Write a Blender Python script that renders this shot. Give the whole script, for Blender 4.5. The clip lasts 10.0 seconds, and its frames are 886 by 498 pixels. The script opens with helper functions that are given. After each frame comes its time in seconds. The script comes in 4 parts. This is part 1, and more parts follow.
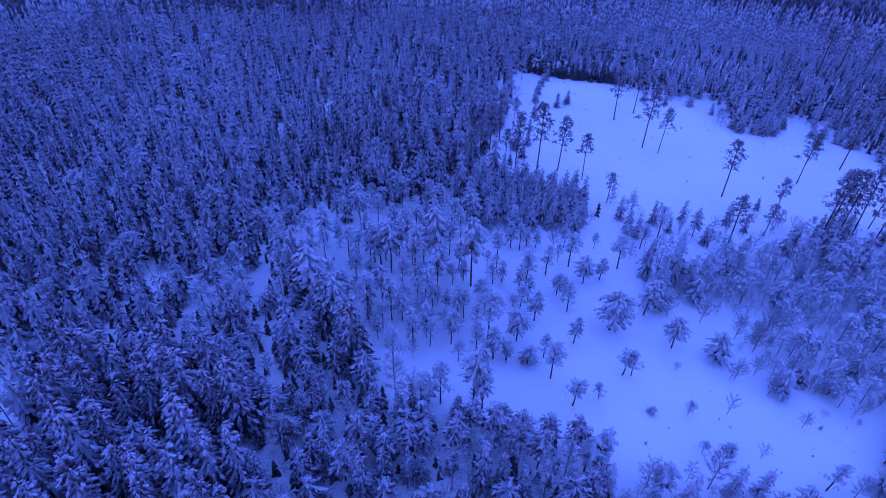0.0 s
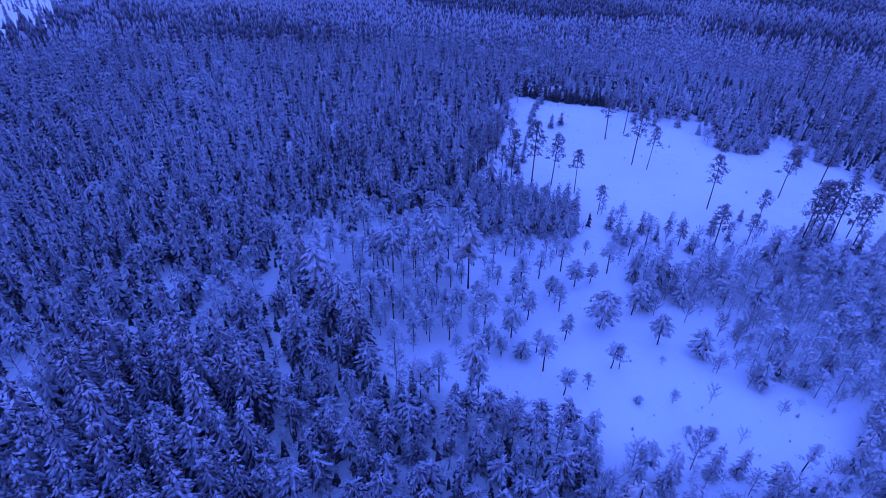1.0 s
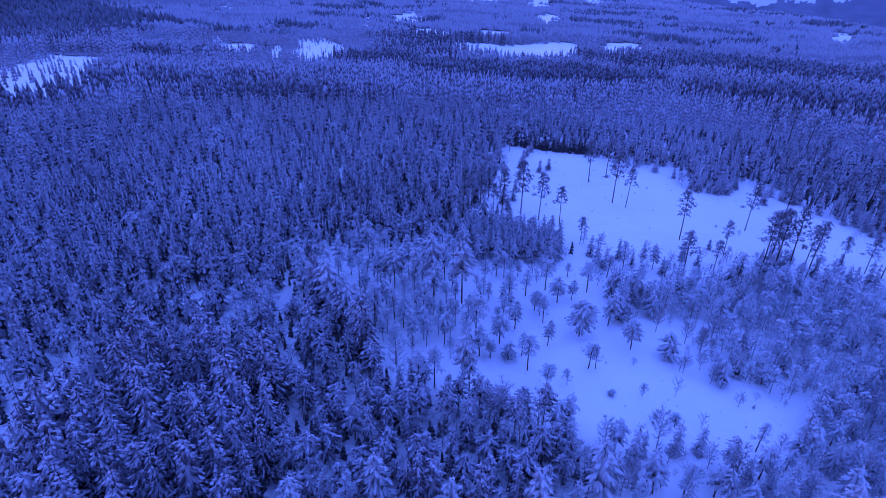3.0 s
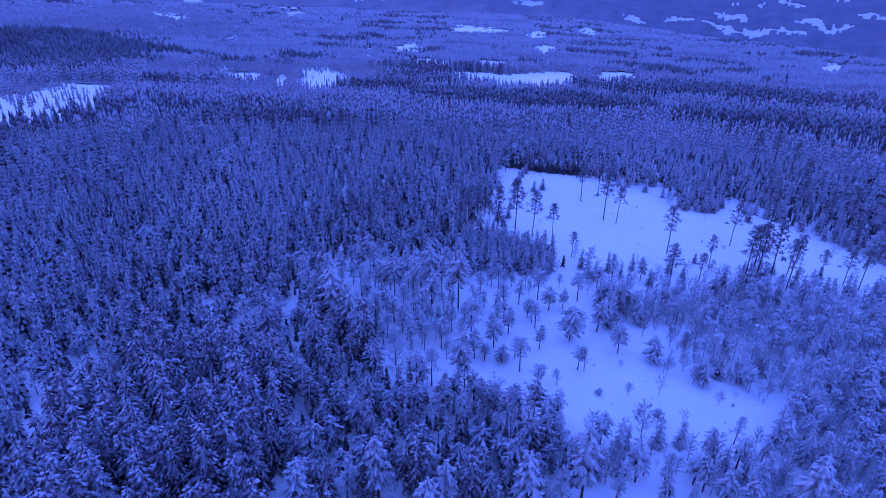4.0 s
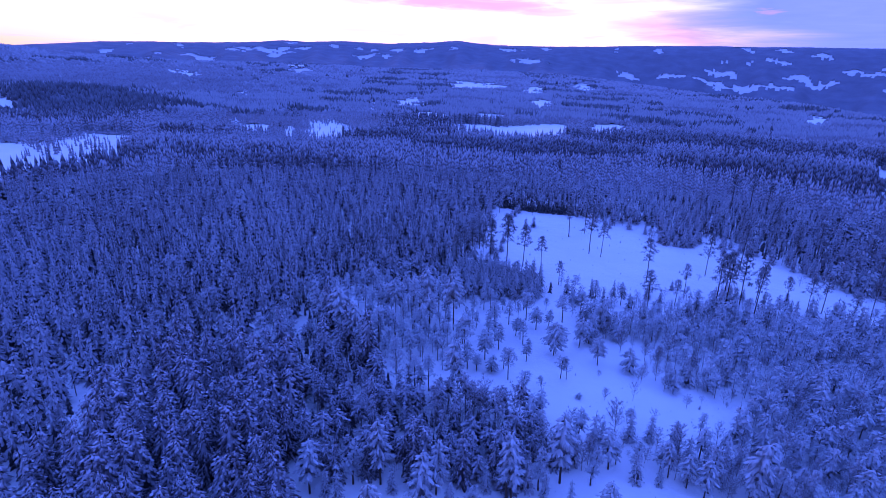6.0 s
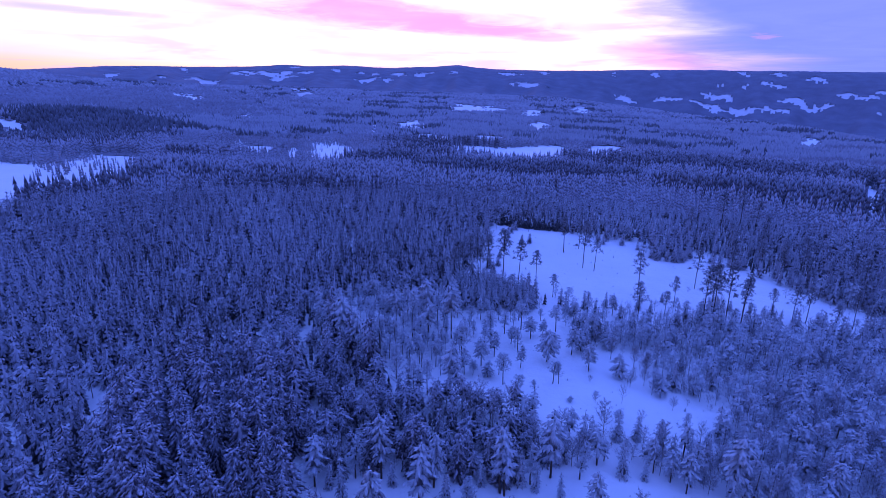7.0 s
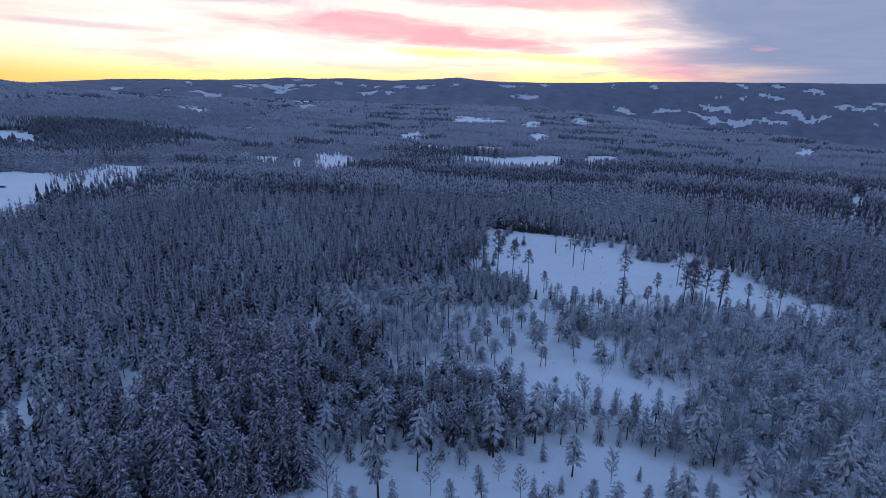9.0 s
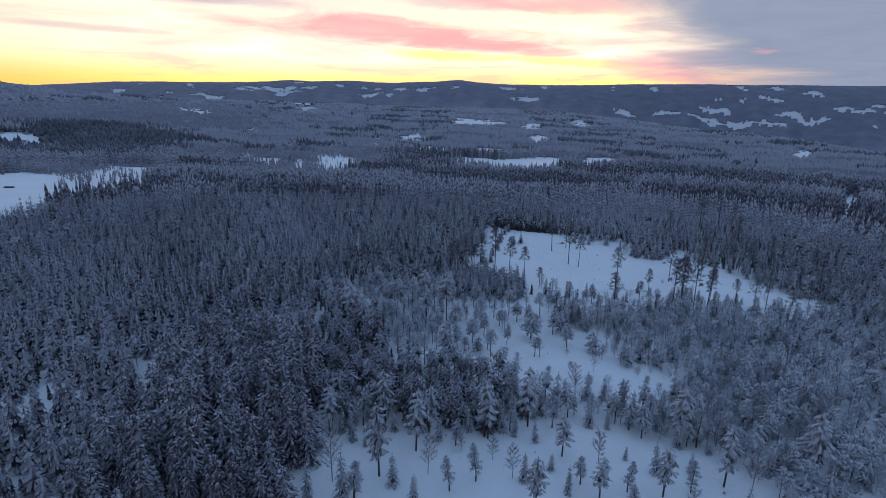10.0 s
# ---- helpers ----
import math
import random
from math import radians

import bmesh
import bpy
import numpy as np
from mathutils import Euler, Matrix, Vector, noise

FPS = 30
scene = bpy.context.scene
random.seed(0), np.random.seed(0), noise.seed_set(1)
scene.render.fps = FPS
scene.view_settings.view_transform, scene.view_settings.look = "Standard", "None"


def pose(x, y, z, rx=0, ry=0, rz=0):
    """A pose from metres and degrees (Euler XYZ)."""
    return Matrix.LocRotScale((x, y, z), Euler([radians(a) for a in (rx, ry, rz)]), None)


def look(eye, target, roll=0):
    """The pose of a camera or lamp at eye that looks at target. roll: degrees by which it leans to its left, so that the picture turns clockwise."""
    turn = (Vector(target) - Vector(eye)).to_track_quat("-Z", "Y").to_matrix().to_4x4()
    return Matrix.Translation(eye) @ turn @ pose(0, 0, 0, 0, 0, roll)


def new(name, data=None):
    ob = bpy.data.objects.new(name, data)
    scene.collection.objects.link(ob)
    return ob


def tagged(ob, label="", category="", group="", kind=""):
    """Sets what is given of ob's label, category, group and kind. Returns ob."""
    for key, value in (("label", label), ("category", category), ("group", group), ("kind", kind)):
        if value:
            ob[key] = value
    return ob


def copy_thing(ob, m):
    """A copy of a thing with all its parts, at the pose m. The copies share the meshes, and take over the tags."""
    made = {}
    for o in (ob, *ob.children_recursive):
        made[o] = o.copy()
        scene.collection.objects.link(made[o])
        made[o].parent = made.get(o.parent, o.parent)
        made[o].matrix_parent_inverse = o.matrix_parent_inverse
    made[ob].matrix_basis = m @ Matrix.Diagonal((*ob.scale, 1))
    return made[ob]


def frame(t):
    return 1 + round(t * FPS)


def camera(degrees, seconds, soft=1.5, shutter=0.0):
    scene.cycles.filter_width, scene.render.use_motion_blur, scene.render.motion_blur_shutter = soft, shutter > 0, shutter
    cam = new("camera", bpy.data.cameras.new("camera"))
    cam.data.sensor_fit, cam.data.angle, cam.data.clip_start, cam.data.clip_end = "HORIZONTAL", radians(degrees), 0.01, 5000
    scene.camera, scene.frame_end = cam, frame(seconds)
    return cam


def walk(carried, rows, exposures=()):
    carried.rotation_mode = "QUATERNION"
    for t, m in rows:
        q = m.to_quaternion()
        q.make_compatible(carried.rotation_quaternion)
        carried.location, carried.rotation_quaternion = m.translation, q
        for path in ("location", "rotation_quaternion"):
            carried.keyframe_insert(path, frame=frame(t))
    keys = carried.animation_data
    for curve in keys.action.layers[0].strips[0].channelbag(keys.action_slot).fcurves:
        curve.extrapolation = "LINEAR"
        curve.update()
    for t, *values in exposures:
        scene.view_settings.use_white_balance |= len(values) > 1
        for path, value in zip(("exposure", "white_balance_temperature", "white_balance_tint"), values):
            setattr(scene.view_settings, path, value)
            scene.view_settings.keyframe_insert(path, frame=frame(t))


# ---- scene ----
# camera: a drone that flies backwards over the wood while it tilts up
cam = camera(77.9, 10.0, soft=0.75)
METRES, EYE, TILT, LEAN, TURN = 110.0, 97.5, 0.0, 1.3, 0.0
ROWS = [
    (0.0, 0.0, 0.0, 0.0, 1.61, -36.63, -2.17),
    (0.5, 0.0037, -0.0532, -0.002, 1.64, -35.07, -2.15),
    (1.0, 0.0081, -0.1056, -0.0033, 1.68, -33.53, -2.12),
    (1.5, 0.0124, -0.1581, -0.0042, 1.72, -31.96, -2.15),
    (2.0, 0.0173, -0.2106, -0.005, 1.75, -30.4, -2.1),
    (2.5, 0.0226, -0.2634, -0.0058, 1.79, -28.83, -2.09),
    (4.0, 0.0413, -0.4224, -0.0082, 1.85, -24.44, -2.09),
    (4.5, 0.0468, -0.475, -0.0094, 1.9, -23.24, -2.07),
    (5.0, 0.052, -0.5267, -0.0105, 1.92, -21.91, -2.1),
    (5.5, 0.0575, -0.5785, -0.0112, 1.93, -20.52, -2.12),
    (6.0, 0.0628, -0.6271, -0.0121, 1.97, -19.19, -2.11),
    (7.5, 0.0787, -0.7723, -0.0137, 2.01, -16.33, -2.02),
    (8.0, 0.0836, -0.8171, -0.0141, 2.05, -16.15, -1.97),
    (8.5, 0.0891, -0.865, -0.0146, 2.09, -15.97, -1.96),
    (9.0, 0.0944, -0.9067, -0.0147, 2.12, -15.77, -1.96),
    (9.5, 0.1002, -0.9518, -0.0155, 2.16, -15.56, -1.94),
    (10.0, 0.1067, -0.994, -0.0158, 2.19, -15.54, -1.94),
]
LOOKS = [
    (0.0, 0.0, 4260, 82),
    (2.5, 0.05, 4260, 82),
    (4.5, 0.10, 4280, 82),
    (5.5, 0.08, 4260, 79),
    (6.2, -0.12, 4240, 79),
    (7.5, -0.26, 4600, 68),
    (8.0, -0.29, 4920, 50),
    (8.5, -0.30, 5280, 34),
    (9.0, -0.3, 5700, 25),
    (10.0, -0.3, 6200, 18),
]
walk(cam, [(t, pose(2.2, 0, EYE, TILT, LEAN, TURN) @ pose(METRES * x, METRES * y, METRES * z, 90 + pitch, roll, yaw)) for t, x, y, z, yaw, pitch, roll in ROWS], LOOKS)

# ---- world and sun ----
SUN_AZ, SUN_EL = 8.0, 2.5   # degrees from +y towards +x, and above the horizon


def nodes_of(tree):
    def add(kind, **props):
        n = tree.nodes.new(kind)
        for k, v in props.items():
            n.inputs[k].default_value = v
        return n
    return add


def mathn(tree, op, a, b=None, c=None, clamp=False):
    n = tree.nodes.new("ShaderNodeMath")
    n.operation, n.use_clamp = op, clamp
    for i, v in enumerate((a, b, c)):
        if v is None:
            continue
        if hasattr(v, "links"):
            tree.links.new(v, n.inputs[i])
        else:
            n.inputs[i].default_value = v
    return n.outputs[0]


def ramp(tree, v, a, b, smooth=True):
    n = tree.nodes.new("ShaderNodeMapRange")
    n.interpolation_type = "SMOOTHSTEP" if smooth else "LINEAR"
    n.inputs["From Min"].default_value, n.inputs["From Max"].default_value = a, b
    tree.links.new(v, n.inputs["Value"])
    return n.outputs["Result"]


def mix(tree, f, a, b):
    n = tree.nodes.new("ShaderNodeMix")
    n.data_type = "RGBA"
    for i, v in ((0, f), (6, a), (7, b)):
        if hasattr(v, "links"):
            tree.links.new(v, n.inputs[i])
        else:
            n.inputs[i].default_value = v if i == 0 else (*v, 1)
    return n.outputs[2]


def noise_tex(tree, vec, scale, detail=4.0, rough=0.55, dist=0.0):
    n = tree.nodes.new("ShaderNodeTexNoise")
    n.inputs["Scale"].default_value, n.inputs["Detail"].default_value = scale, detail
    n.inputs["Roughness"].default_value, n.inputs["Distortion"].default_value = rough, dist
    if vec is not None:
        tree.links.new(vec, n.inputs["Vector"])
    return n.outputs["Fac"]


def make_world():
    w = bpy.data.worlds.new("dusk_sky")
    scene.world = w
    w.use_nodes = True
    tr = w.node_tree
    tr.nodes.clear()
    add, ln = nodes_of(tr), tr.links.new
    co = add("ShaderNodeTexCoord").outputs["Generated"]
    sep = add("ShaderNodeSeparateXYZ")
    ln(co, sep.inputs[0])
    x, y, z = sep.outputs
    sky = add("ShaderNodeTexSky")
    sky.sky_type, sky.sun_disc = "NISHITA", False
    sky.sun_elevation, sky.sun_rotation = radians(SUN_EL), radians(SUN_AZ)
    sky.air_density, sky.dust_density, sky.ozone_density = 1.0, 2.0, 1.5
    clear = add("ShaderNodeVectorMath")
    clear.operation = "SCALE"
    ln(sky.outputs[0], clear.inputs[0])
    clear.inputs["Scale"].default_value = SKY_GAIN
    # azimuth from the sunset, in radians, and height
    az = mathn(tr, "SUBTRACT", mathn(tr, "ARCTAN2", x, y), radians(SUN_AZ))
    up = mathn(tr, "MAXIMUM", z, 0.0)
    # long cloud bands
    den = mathn(tr, "ADD", up, 0.06)
    comb = add("ShaderNodeCombineXYZ")
    ln(mathn(tr, "DIVIDE", x, den), comb.inputs[0])
    ln(mathn(tr, "DIVIDE", y, den), comb.inputs[1])
    bands = noise_tex(tr, comb.outputs[0], 0.42, 6.0, 0.55, 0.6)
    wisps = noise_tex(tr, comb.outputs[0], 1.3, 6.0, 0.6, 0.8)
    cover = mathn(tr, "ADD", mathn(tr, "MULTIPLY", bands, 0.75), mathn(tr, "MULTIPLY", wisps, 0.25))
    # a bank of grey cloud away from the sunset, pink bands low over it, grey overhead
    edge = mathn(tr, "ADD", mathn(tr, "ADD", az, mathn(tr, "MULTIPLY", up, 1.6)), mathn(tr, "MULTIPLY", mathn(tr, "SUBTRACT", cover, 0.5), 0.35))
    bank = ramp(tr, edge, 0.18, 0.46)
    middle = ramp(tr, mathn(tr, "ABSOLUTE", mathn(tr, "ADD", az, 0.06)), 0.42, 0.04)
    band = ramp(tr, mathn(tr, "ADD", mathn(tr, "ADD", cover, mathn(tr, "MULTIPLY", middle, 0.06)), mathn(tr, "MULTIPLY", ramp(tr, up, 0.03, 0.15), 0.12)), 0.47, 0.66)
    glow = mix(tr, ramp(tr, up, 0.014, 0.075), GLOW_LOW, GLOW_HIGH)
    near_sun = mathn(tr, "MULTIPLY", ramp(tr, mathn(tr, "ABSOLUTE", az), 1.5, 0.3), ramp(tr, up, 0.40, 0.05))
    open_sky = mix(tr, near_sun, clear.outputs[0], glow)
    pink = mix(tr, ramp(tr, up, 0.05, 0.17), PINK, LILAC)
    full = mix(tr, mathn(tr, "MULTIPLY", band, 0.50), open_sky, pink)
    # the long streaks over the sunset: azimuth, height, half sizes, slope, colour, weight
    for ca, cu, wa, wu, slope, tint, weight in STREAKS:
        da = mathn(tr, "SUBTRACT", mathn(tr, "ADD", az, radians(SUN_AZ)), ca)
        du = mathn(tr, "SUBTRACT", mathn(tr, "SUBTRACT", up, cu), mathn(tr, "MULTIPLY", da, slope))
        q = mathn(tr, "ADD", mathn(tr, "POWER", mathn(tr, "ABSOLUTE", mathn(tr, "DIVIDE", da, wa)), 2.0), mathn(tr, "POWER", mathn(tr, "ABSOLUTE", mathn(tr, "DIVIDE", du, wu)), 2.0))
        q = mathn(tr, "ADD", q, mathn(tr, "MULTIPLY", mathn(tr, "SUBTRACT", wisps, 0.5), 3.2))
        full = mix(tr, mathn(tr, "MULTIPLY", ramp(tr, q, 1.5, 0.0), weight), full, tint)
    fringe = mathn(tr, "MULTIPLY", ramp(tr, edge, 0.12, 0.30), ramp(tr, up, 0.12, 0.02))
    full = mix(tr, mathn(tr, "MULTIPLY", fringe, 0.5), full, PINK)
    full = mix(tr, bank, full, mix(tr, wisps, SLATE, SLATE_LIGHT))
    # a small lit cloud before the bank
    da = mathn(tr, "DIVIDE", mathn(tr, "SUBTRACT", mathn(tr, "ADD", az, radians(SUN_AZ)), 0.463), 0.020)
    du = mathn(tr, "DIVIDE", mathn(tr, "SUBTRACT", up, 0.072), 0.006)
    puff = mathn(tr, "ADD", mathn(tr, "ADD", mathn(tr, "MULTIPLY", da, da), mathn(tr, "MULTIPLY", du, du)), mathn(tr, "MULTIPLY", mathn(tr, "SUBTRACT", noise_tex(tr, comb.outputs[0], 3.5, 4.0, 0.6, 0.5), 0.5), 7.0))
    full = mix(tr, mathn(tr, "MULTIPLY", ramp(tr, puff, 1.2, -0.6), 0.5), full, (0.95, 0.50, 0.52))
    full = mix(tr, ramp(tr, up, 0.12, 0.42), full, mix(tr, ramp(tr, cover, 0.4, 0.6), UPPER, UPPER_DARK))
    bg = add("ShaderNodeBackground")
    ln(full, bg.inputs[0])
    bg.inputs[1].default_value = 1.0
    out = add("ShaderNodeOutputWorld")
    ln(bg.outputs[0], out.inputs[0])


SKY_GAIN = 0.5
STREAK_PINK, STREAK_ROSE, STREAK_GREY = (1.30, 0.50, 0.50), (1.5, 0.62, 0.55), (0.72, 0.60, 0.66)
STREAK_GOLD = (1.9, 1.42, 0.32)
STREAKS = [(-0.05, 0.070, 0.13, 0.009, -0.05, STREAK_GOLD, 0.75), (0.17, 0.060, 0.12, 0.008, -0.06, STREAK_GOLD, 0.7), (-0.12, 0.104, 0.27, 0.024, -0.055, STREAK_PINK, 0.8), (0.02, 0.088, 0.13, 0.013, -0.05, STREAK_ROSE, 0.75), (0.02, 0.150, 0.16, 0.012, -0.03, STREAK_GREY, 0.6), (-0.60, 0.093, 0.12, 0.006, -0.02, STREAK_GREY, 0.6), (-0.43, 0.146, 0.18, 0.015, -0.03, STREAK_GREY, 0.8), (0.135, 0.150, 0.14, 0.018, -0.05, STREAK_ROSE, 0.7), (0.145, 0.074, 0.06, 0.008, 0.0, STREAK_ROSE, 0.7), (0.31, 0.045, 0.09, 0.016, -0.12, STREAK_ROSE, 0.6)]
PINK, LILAC = (1.30, 0.56, 0.58), (0.80, 0.62, 0.68)
SLATE, SLATE_LIGHT = (0.30, 0.37, 0.48), (0.44, 0.50, 0.60)
UPPER, UPPER_DARK = (0.31, 0.49, 0.74), (0.27, 0.42, 0.62)
GLOW_LOW, GLOW_HIGH = (2.0, 1.32, 0.30), (2.1, 1.8, 1.2)
make_world()
sun = new("sun", bpy.data.lights.new("sun", "SUN"))
sun.data.energy, sun.data.angle, sun.data.color = 0.35, radians(12), (1.0, 0.72, 0.5)
sun.matrix_world = look((0, 0, 300), Vector((0, 0, 300)) - Vector((math.sin(radians(SUN_AZ)), math.cos(radians(SUN_AZ)), math.tan(radians(SUN_EL)))))


# ---- materials ----
def material(name, rough=0.8):
    m = bpy.data.materials.new(name)
    m.use_nodes = True
    tr = m.node_tree
    p = tr.nodes["Principled BSDF"]
    p.inputs["Roughness"].default_value = rough
    p.inputs["Specular IOR Level"].default_value = 0.25
    return m, tr, p


def position(tree):
    return tree.nodes.new("ShaderNodeNewGeometry").outputs["Position"]


def bump(tree, p, height, strength, distance):
    n = tree.nodes.new("ShaderNodeBump")
    n.inputs["Strength"].default_value, n.inputs["Distance"].default_value = strength, distance
    tree.links.new(height, n.inputs["Height"])
    tree.links.new(n.outputs[0], p.inputs["Normal"])


def snow_ground(name="snow_ground", low=(0.72, 0.75, 0.80), high=(0.86, 0.87, 0.88)):
    m, tr, p = material(name, 0.65)
    pos = position(tr)
    wide, fine = noise_tex(tr, pos, 0.035, 4), noise_tex(tr, pos, 0.6, 6, 0.65)
    c = mix(tr, wide, low, high)
    c = mix(tr, ramp(tr, fine, 0.62, 0.78), c, (0.55, 0.57, 0.60))
    tr.links.new(c, p.inputs["Base Color"])
    bump(tr, p, mathn(tr, "ADD", mathn(tr, "MULTIPLY", noise_tex(tr, pos, 0.12, 3), 2.0), mathn(tr, "MULTIPLY", fine, 0.5)), 0.6, 0.5)
    return m


def snowy_foliage(name, green, snow_low, snow_high, snow=(0.78, 0.81, 0.86)):
    """Needles with snow lying on what faces up; more or less of it from stand to stand."""
    m, tr, p = material(name, 0.8)
    geo = tr.nodes.new("ShaderNodeNewGeometry")
    sep = tr.nodes.new("ShaderNodeSeparateXYZ")
    tr.links.new(geo.outputs["Normal"], sep.inputs[0])
    stand, clump = noise_tex(tr, geo.outputs["Position"], 0.013, 3), noise_tex(tr, geo.outputs["Position"], 0.75, 5, 0.65)
    load = mathn(tr, "ADD", mathn(tr, "MULTIPLY", sep.outputs[2], 0.95), mathn(tr, "ADD", mathn(tr, "MULTIPLY", clump, 0.5), mathn(tr, "MULTIPLY", stand, 0.5)))
    load = mathn(tr, "ADD", load, mathn(tr, "MULTIPLY", geo.outputs["Random Per Island"], 0.16))
    f = ramp(tr, load, snow_low - 0.2, snow_high - 0.2)
    dark = mix(tr, geo.outputs["Random Per Island"], green, tuple(v * 1.7 for v in green))
    tr.links.new(mix(tr, f, dark, snow), p.inputs["Base Color"])
    return m


def bark(name, low, high):
    m, tr, p = material(name, 0.9)
    pos = position(tr)
    n = noise_tex(tr, pos, 3.0, 5)
    tr.links.new(mix(tr, n, low, high), p.inputs["Base Color"])
    bump(tr, p, n, 0.5, 0.05)
    return m


SNOW = snow_ground()
# snow with the haze over the far fields greyed into its colour
HAZED_SNOW = snow_ground("far_snow_greyed_for_haze", (0.50, 0.51, 0.56), (0.66, 0.67, 0.71))
SPRUCE = snowy_foliage("spruce_needles_with_snow", (0.034, 0.029, 0.037), 1.2, 1.66, (0.5, 0.5, 0.57))
NEAR_SPRUCE = snowy_foliage("near_spruce_boughs_with_snow", (0.033, 0.028, 0.035), 1.27, 1.76, (0.48, 0.475, 0.55))
PINE = snowy_foliage("pine_needles_with_snow", (0.042, 0.037, 0.044), 1.2, 1.8, (0.47, 0.48, 0.54))
# needles lightened and snow dulled against SPRUCE, so contrast drops with distance
MID_SPRUCE = snowy_foliage("spruces_farther_off_softened", (0.054, 0.046, 0.057), 1.15, 1.84, (0.43, 0.43, 0.495))
DARK_NEEDLES = snowy_foliage("dark_spruce_needles", (0.036, 0.034, 0.040), 1.40, 2.00, (0.45, 0.47, 0.52))
YOUNG_SPRUCE = snowy_foliage("young_spruce_boughs_with_snow", (0.05, 0.046, 0.055), 1.0, 1.6, (0.5, 0.51, 0.57))
LADEN = snowy_foliage("boughs_bowed_by_snow", (0.034, 0.029, 0.036), 1.24, 1.76, (0.48, 0.48, 0.55))
TALL_PINE = snowy_foliage("dark_crowns_of_tall_pines", (0.038, 0.035, 0.041), 1.30, 1.98, (0.42, 0.43, 0.49))
FROST_PINE = snowy_foliage("lightly_frosted_pine", (0.05, 0.047, 0.055), 1.0, 1.64, (0.49, 0.51, 0.57))
TWIGS = snowy_foliage("frosted_twigs", (0.1, 0.08, 0.094), 0.95, 1.8, (0.44, 0.455, 0.52))
# FAR_ and HILL_PALE colours carry painted distance haze: lighter, tinted, lower in contrast
FAR_FOREST = snowy_foliage("far_forest_hazed", (0.094, 0.077, 0.094), 0.9, 1.66, (0.38, 0.385, 0.44))
FAR_HILLS = snowy_foliage("snow_dusted_hill_forest_hazed", (0.108, 0.089, 0.107), 0.98, 1.92, (0.39, 0.395, 0.45))
FAR_FLOOR = snowy_foliage("far_wood_sheet_hazed", (0.112, 0.093, 0.112), 1.25, 2.25, (0.38, 0.385, 0.44))
FAR_RIDGE = snowy_foliage("far_ridge_forest_hazed", (0.113, 0.113, 0.15), 1.35, 2.15, (0.265, 0.28, 0.345))
FAR_DARK = snowy_foliage("dark_far_forest_hazed", (0.06, 0.053, 0.066), 1.1, 2.06, (0.3, 0.32, 0.37))
HILL_DARK = snowy_foliage("dark_forest_of_the_near_hill", (0.040, 0.037, 0.044), 1.35, 2.30, (0.33, 0.35, 0.41))
FAR_PALE = snowy_foliage("pale_frosted_far_forest_hazed", (0.118, 0.1, 0.12), 0.85, 1.7, (0.4, 0.41, 0.47))
HILL_PALE = snowy_foliage("pale_hill_forest_hazed", (0.116, 0.1, 0.12), 1.1, 2.3, (0.36, 0.37, 0.43))
BARK = bark("dark_bark", (0.035, 0.026, 0.022), (0.09, 0.065, 0.05))
BIRCH_BARK = bark("birch_bark", (0.10, 0.085, 0.08), (0.35, 0.33, 0.32))


# ---- the land ----
def smooth(a, b, v):
    u = np.clip((v - a) / (b - a), 0, 1)
    return u * u * (3 - 2 * u)


def hump(x, y, cx, cy, rx, ry):
    return np.exp(-((x - cx) / rx) ** 2 - ((y - cy) / ry) ** 2)


def rolling(x, y):
    """Soft long waves, about -1 to 1."""
    return (np.sin(x * 0.0061 + 1.3 + 0.8 * np.sin(y * 0.0043)) + np.sin(y * 0.0083 + 0.4 + 0.9 * np.sin(x * 0.0037))
            + 0.5 * np.sin(x * 0.017 + y * 0.011) + 0.3 * np.sin(x * 0.031 - y * 0.023)) / 2.4


def land(x, y):
    """Height of the ground: a bog slope, a wooded plateau, a valley and the far ridge."""
    x, y = np.asarray(x, float), np.asarray(y, float)
    r = np.hypot(x - 6, y + 110)
    a = np.degrees(np.arctan2(x - 6, y + 110))
    front = smooth(95, 60, np.abs(a))
    z = -2.5 + 0.042 * (np.clip(y, -200, 280) - 35) - 12 * smooth(280, 700, y)
    z = z + 23 * hump(x, y, -720, 905, 210, 150) + 6 * rolling(x, y) * smooth(500, 1400, r)
    z = z + front * (44 * smooth(1500, 3000, r) * (1 - smooth(8, 24, a)) - 72 * smooth(0, 900, r - np.interp(a, (10, 15, 25, 36), (3000, 2800, 2350, 1600))) * smooth(9, 16, a))
    z = z + 62 * hump(x, y, -2050, 1900, 420, 700)
    ridge = np.interp(a, (-60, -41, -38, -34, -32, -28, -23, -19, -17, -15, -11, -7, -4.6, -2.3, -0.6, 1.1, 4.4, 10, 15, 20, 25, 36, 60), (55, 69, 81, 107, 127, 137, 149, 170, 186, 184, 198, 194, 209, 220, 234, 225, 212, 221, 237, 251, 255, 263, 265)) - 9 + 3 * rolling(x * 2.3, y * 0.4)
    # shoulders and gullies of the ridge's face
    face = smooth(3000, 3500, r) * smooth(4600, 4100, r)
    z = z + face * front * 16 * (np.sin(a * 0.9 + 0.0021 * r) + 0.6 * np.sin(a * 2.3 - 0.003 * r + 1.0))
    return z + (ridge - z) * smooth(3250, 4650, r) * front - 0.0227 * np.clip(x, -3600, 3600)


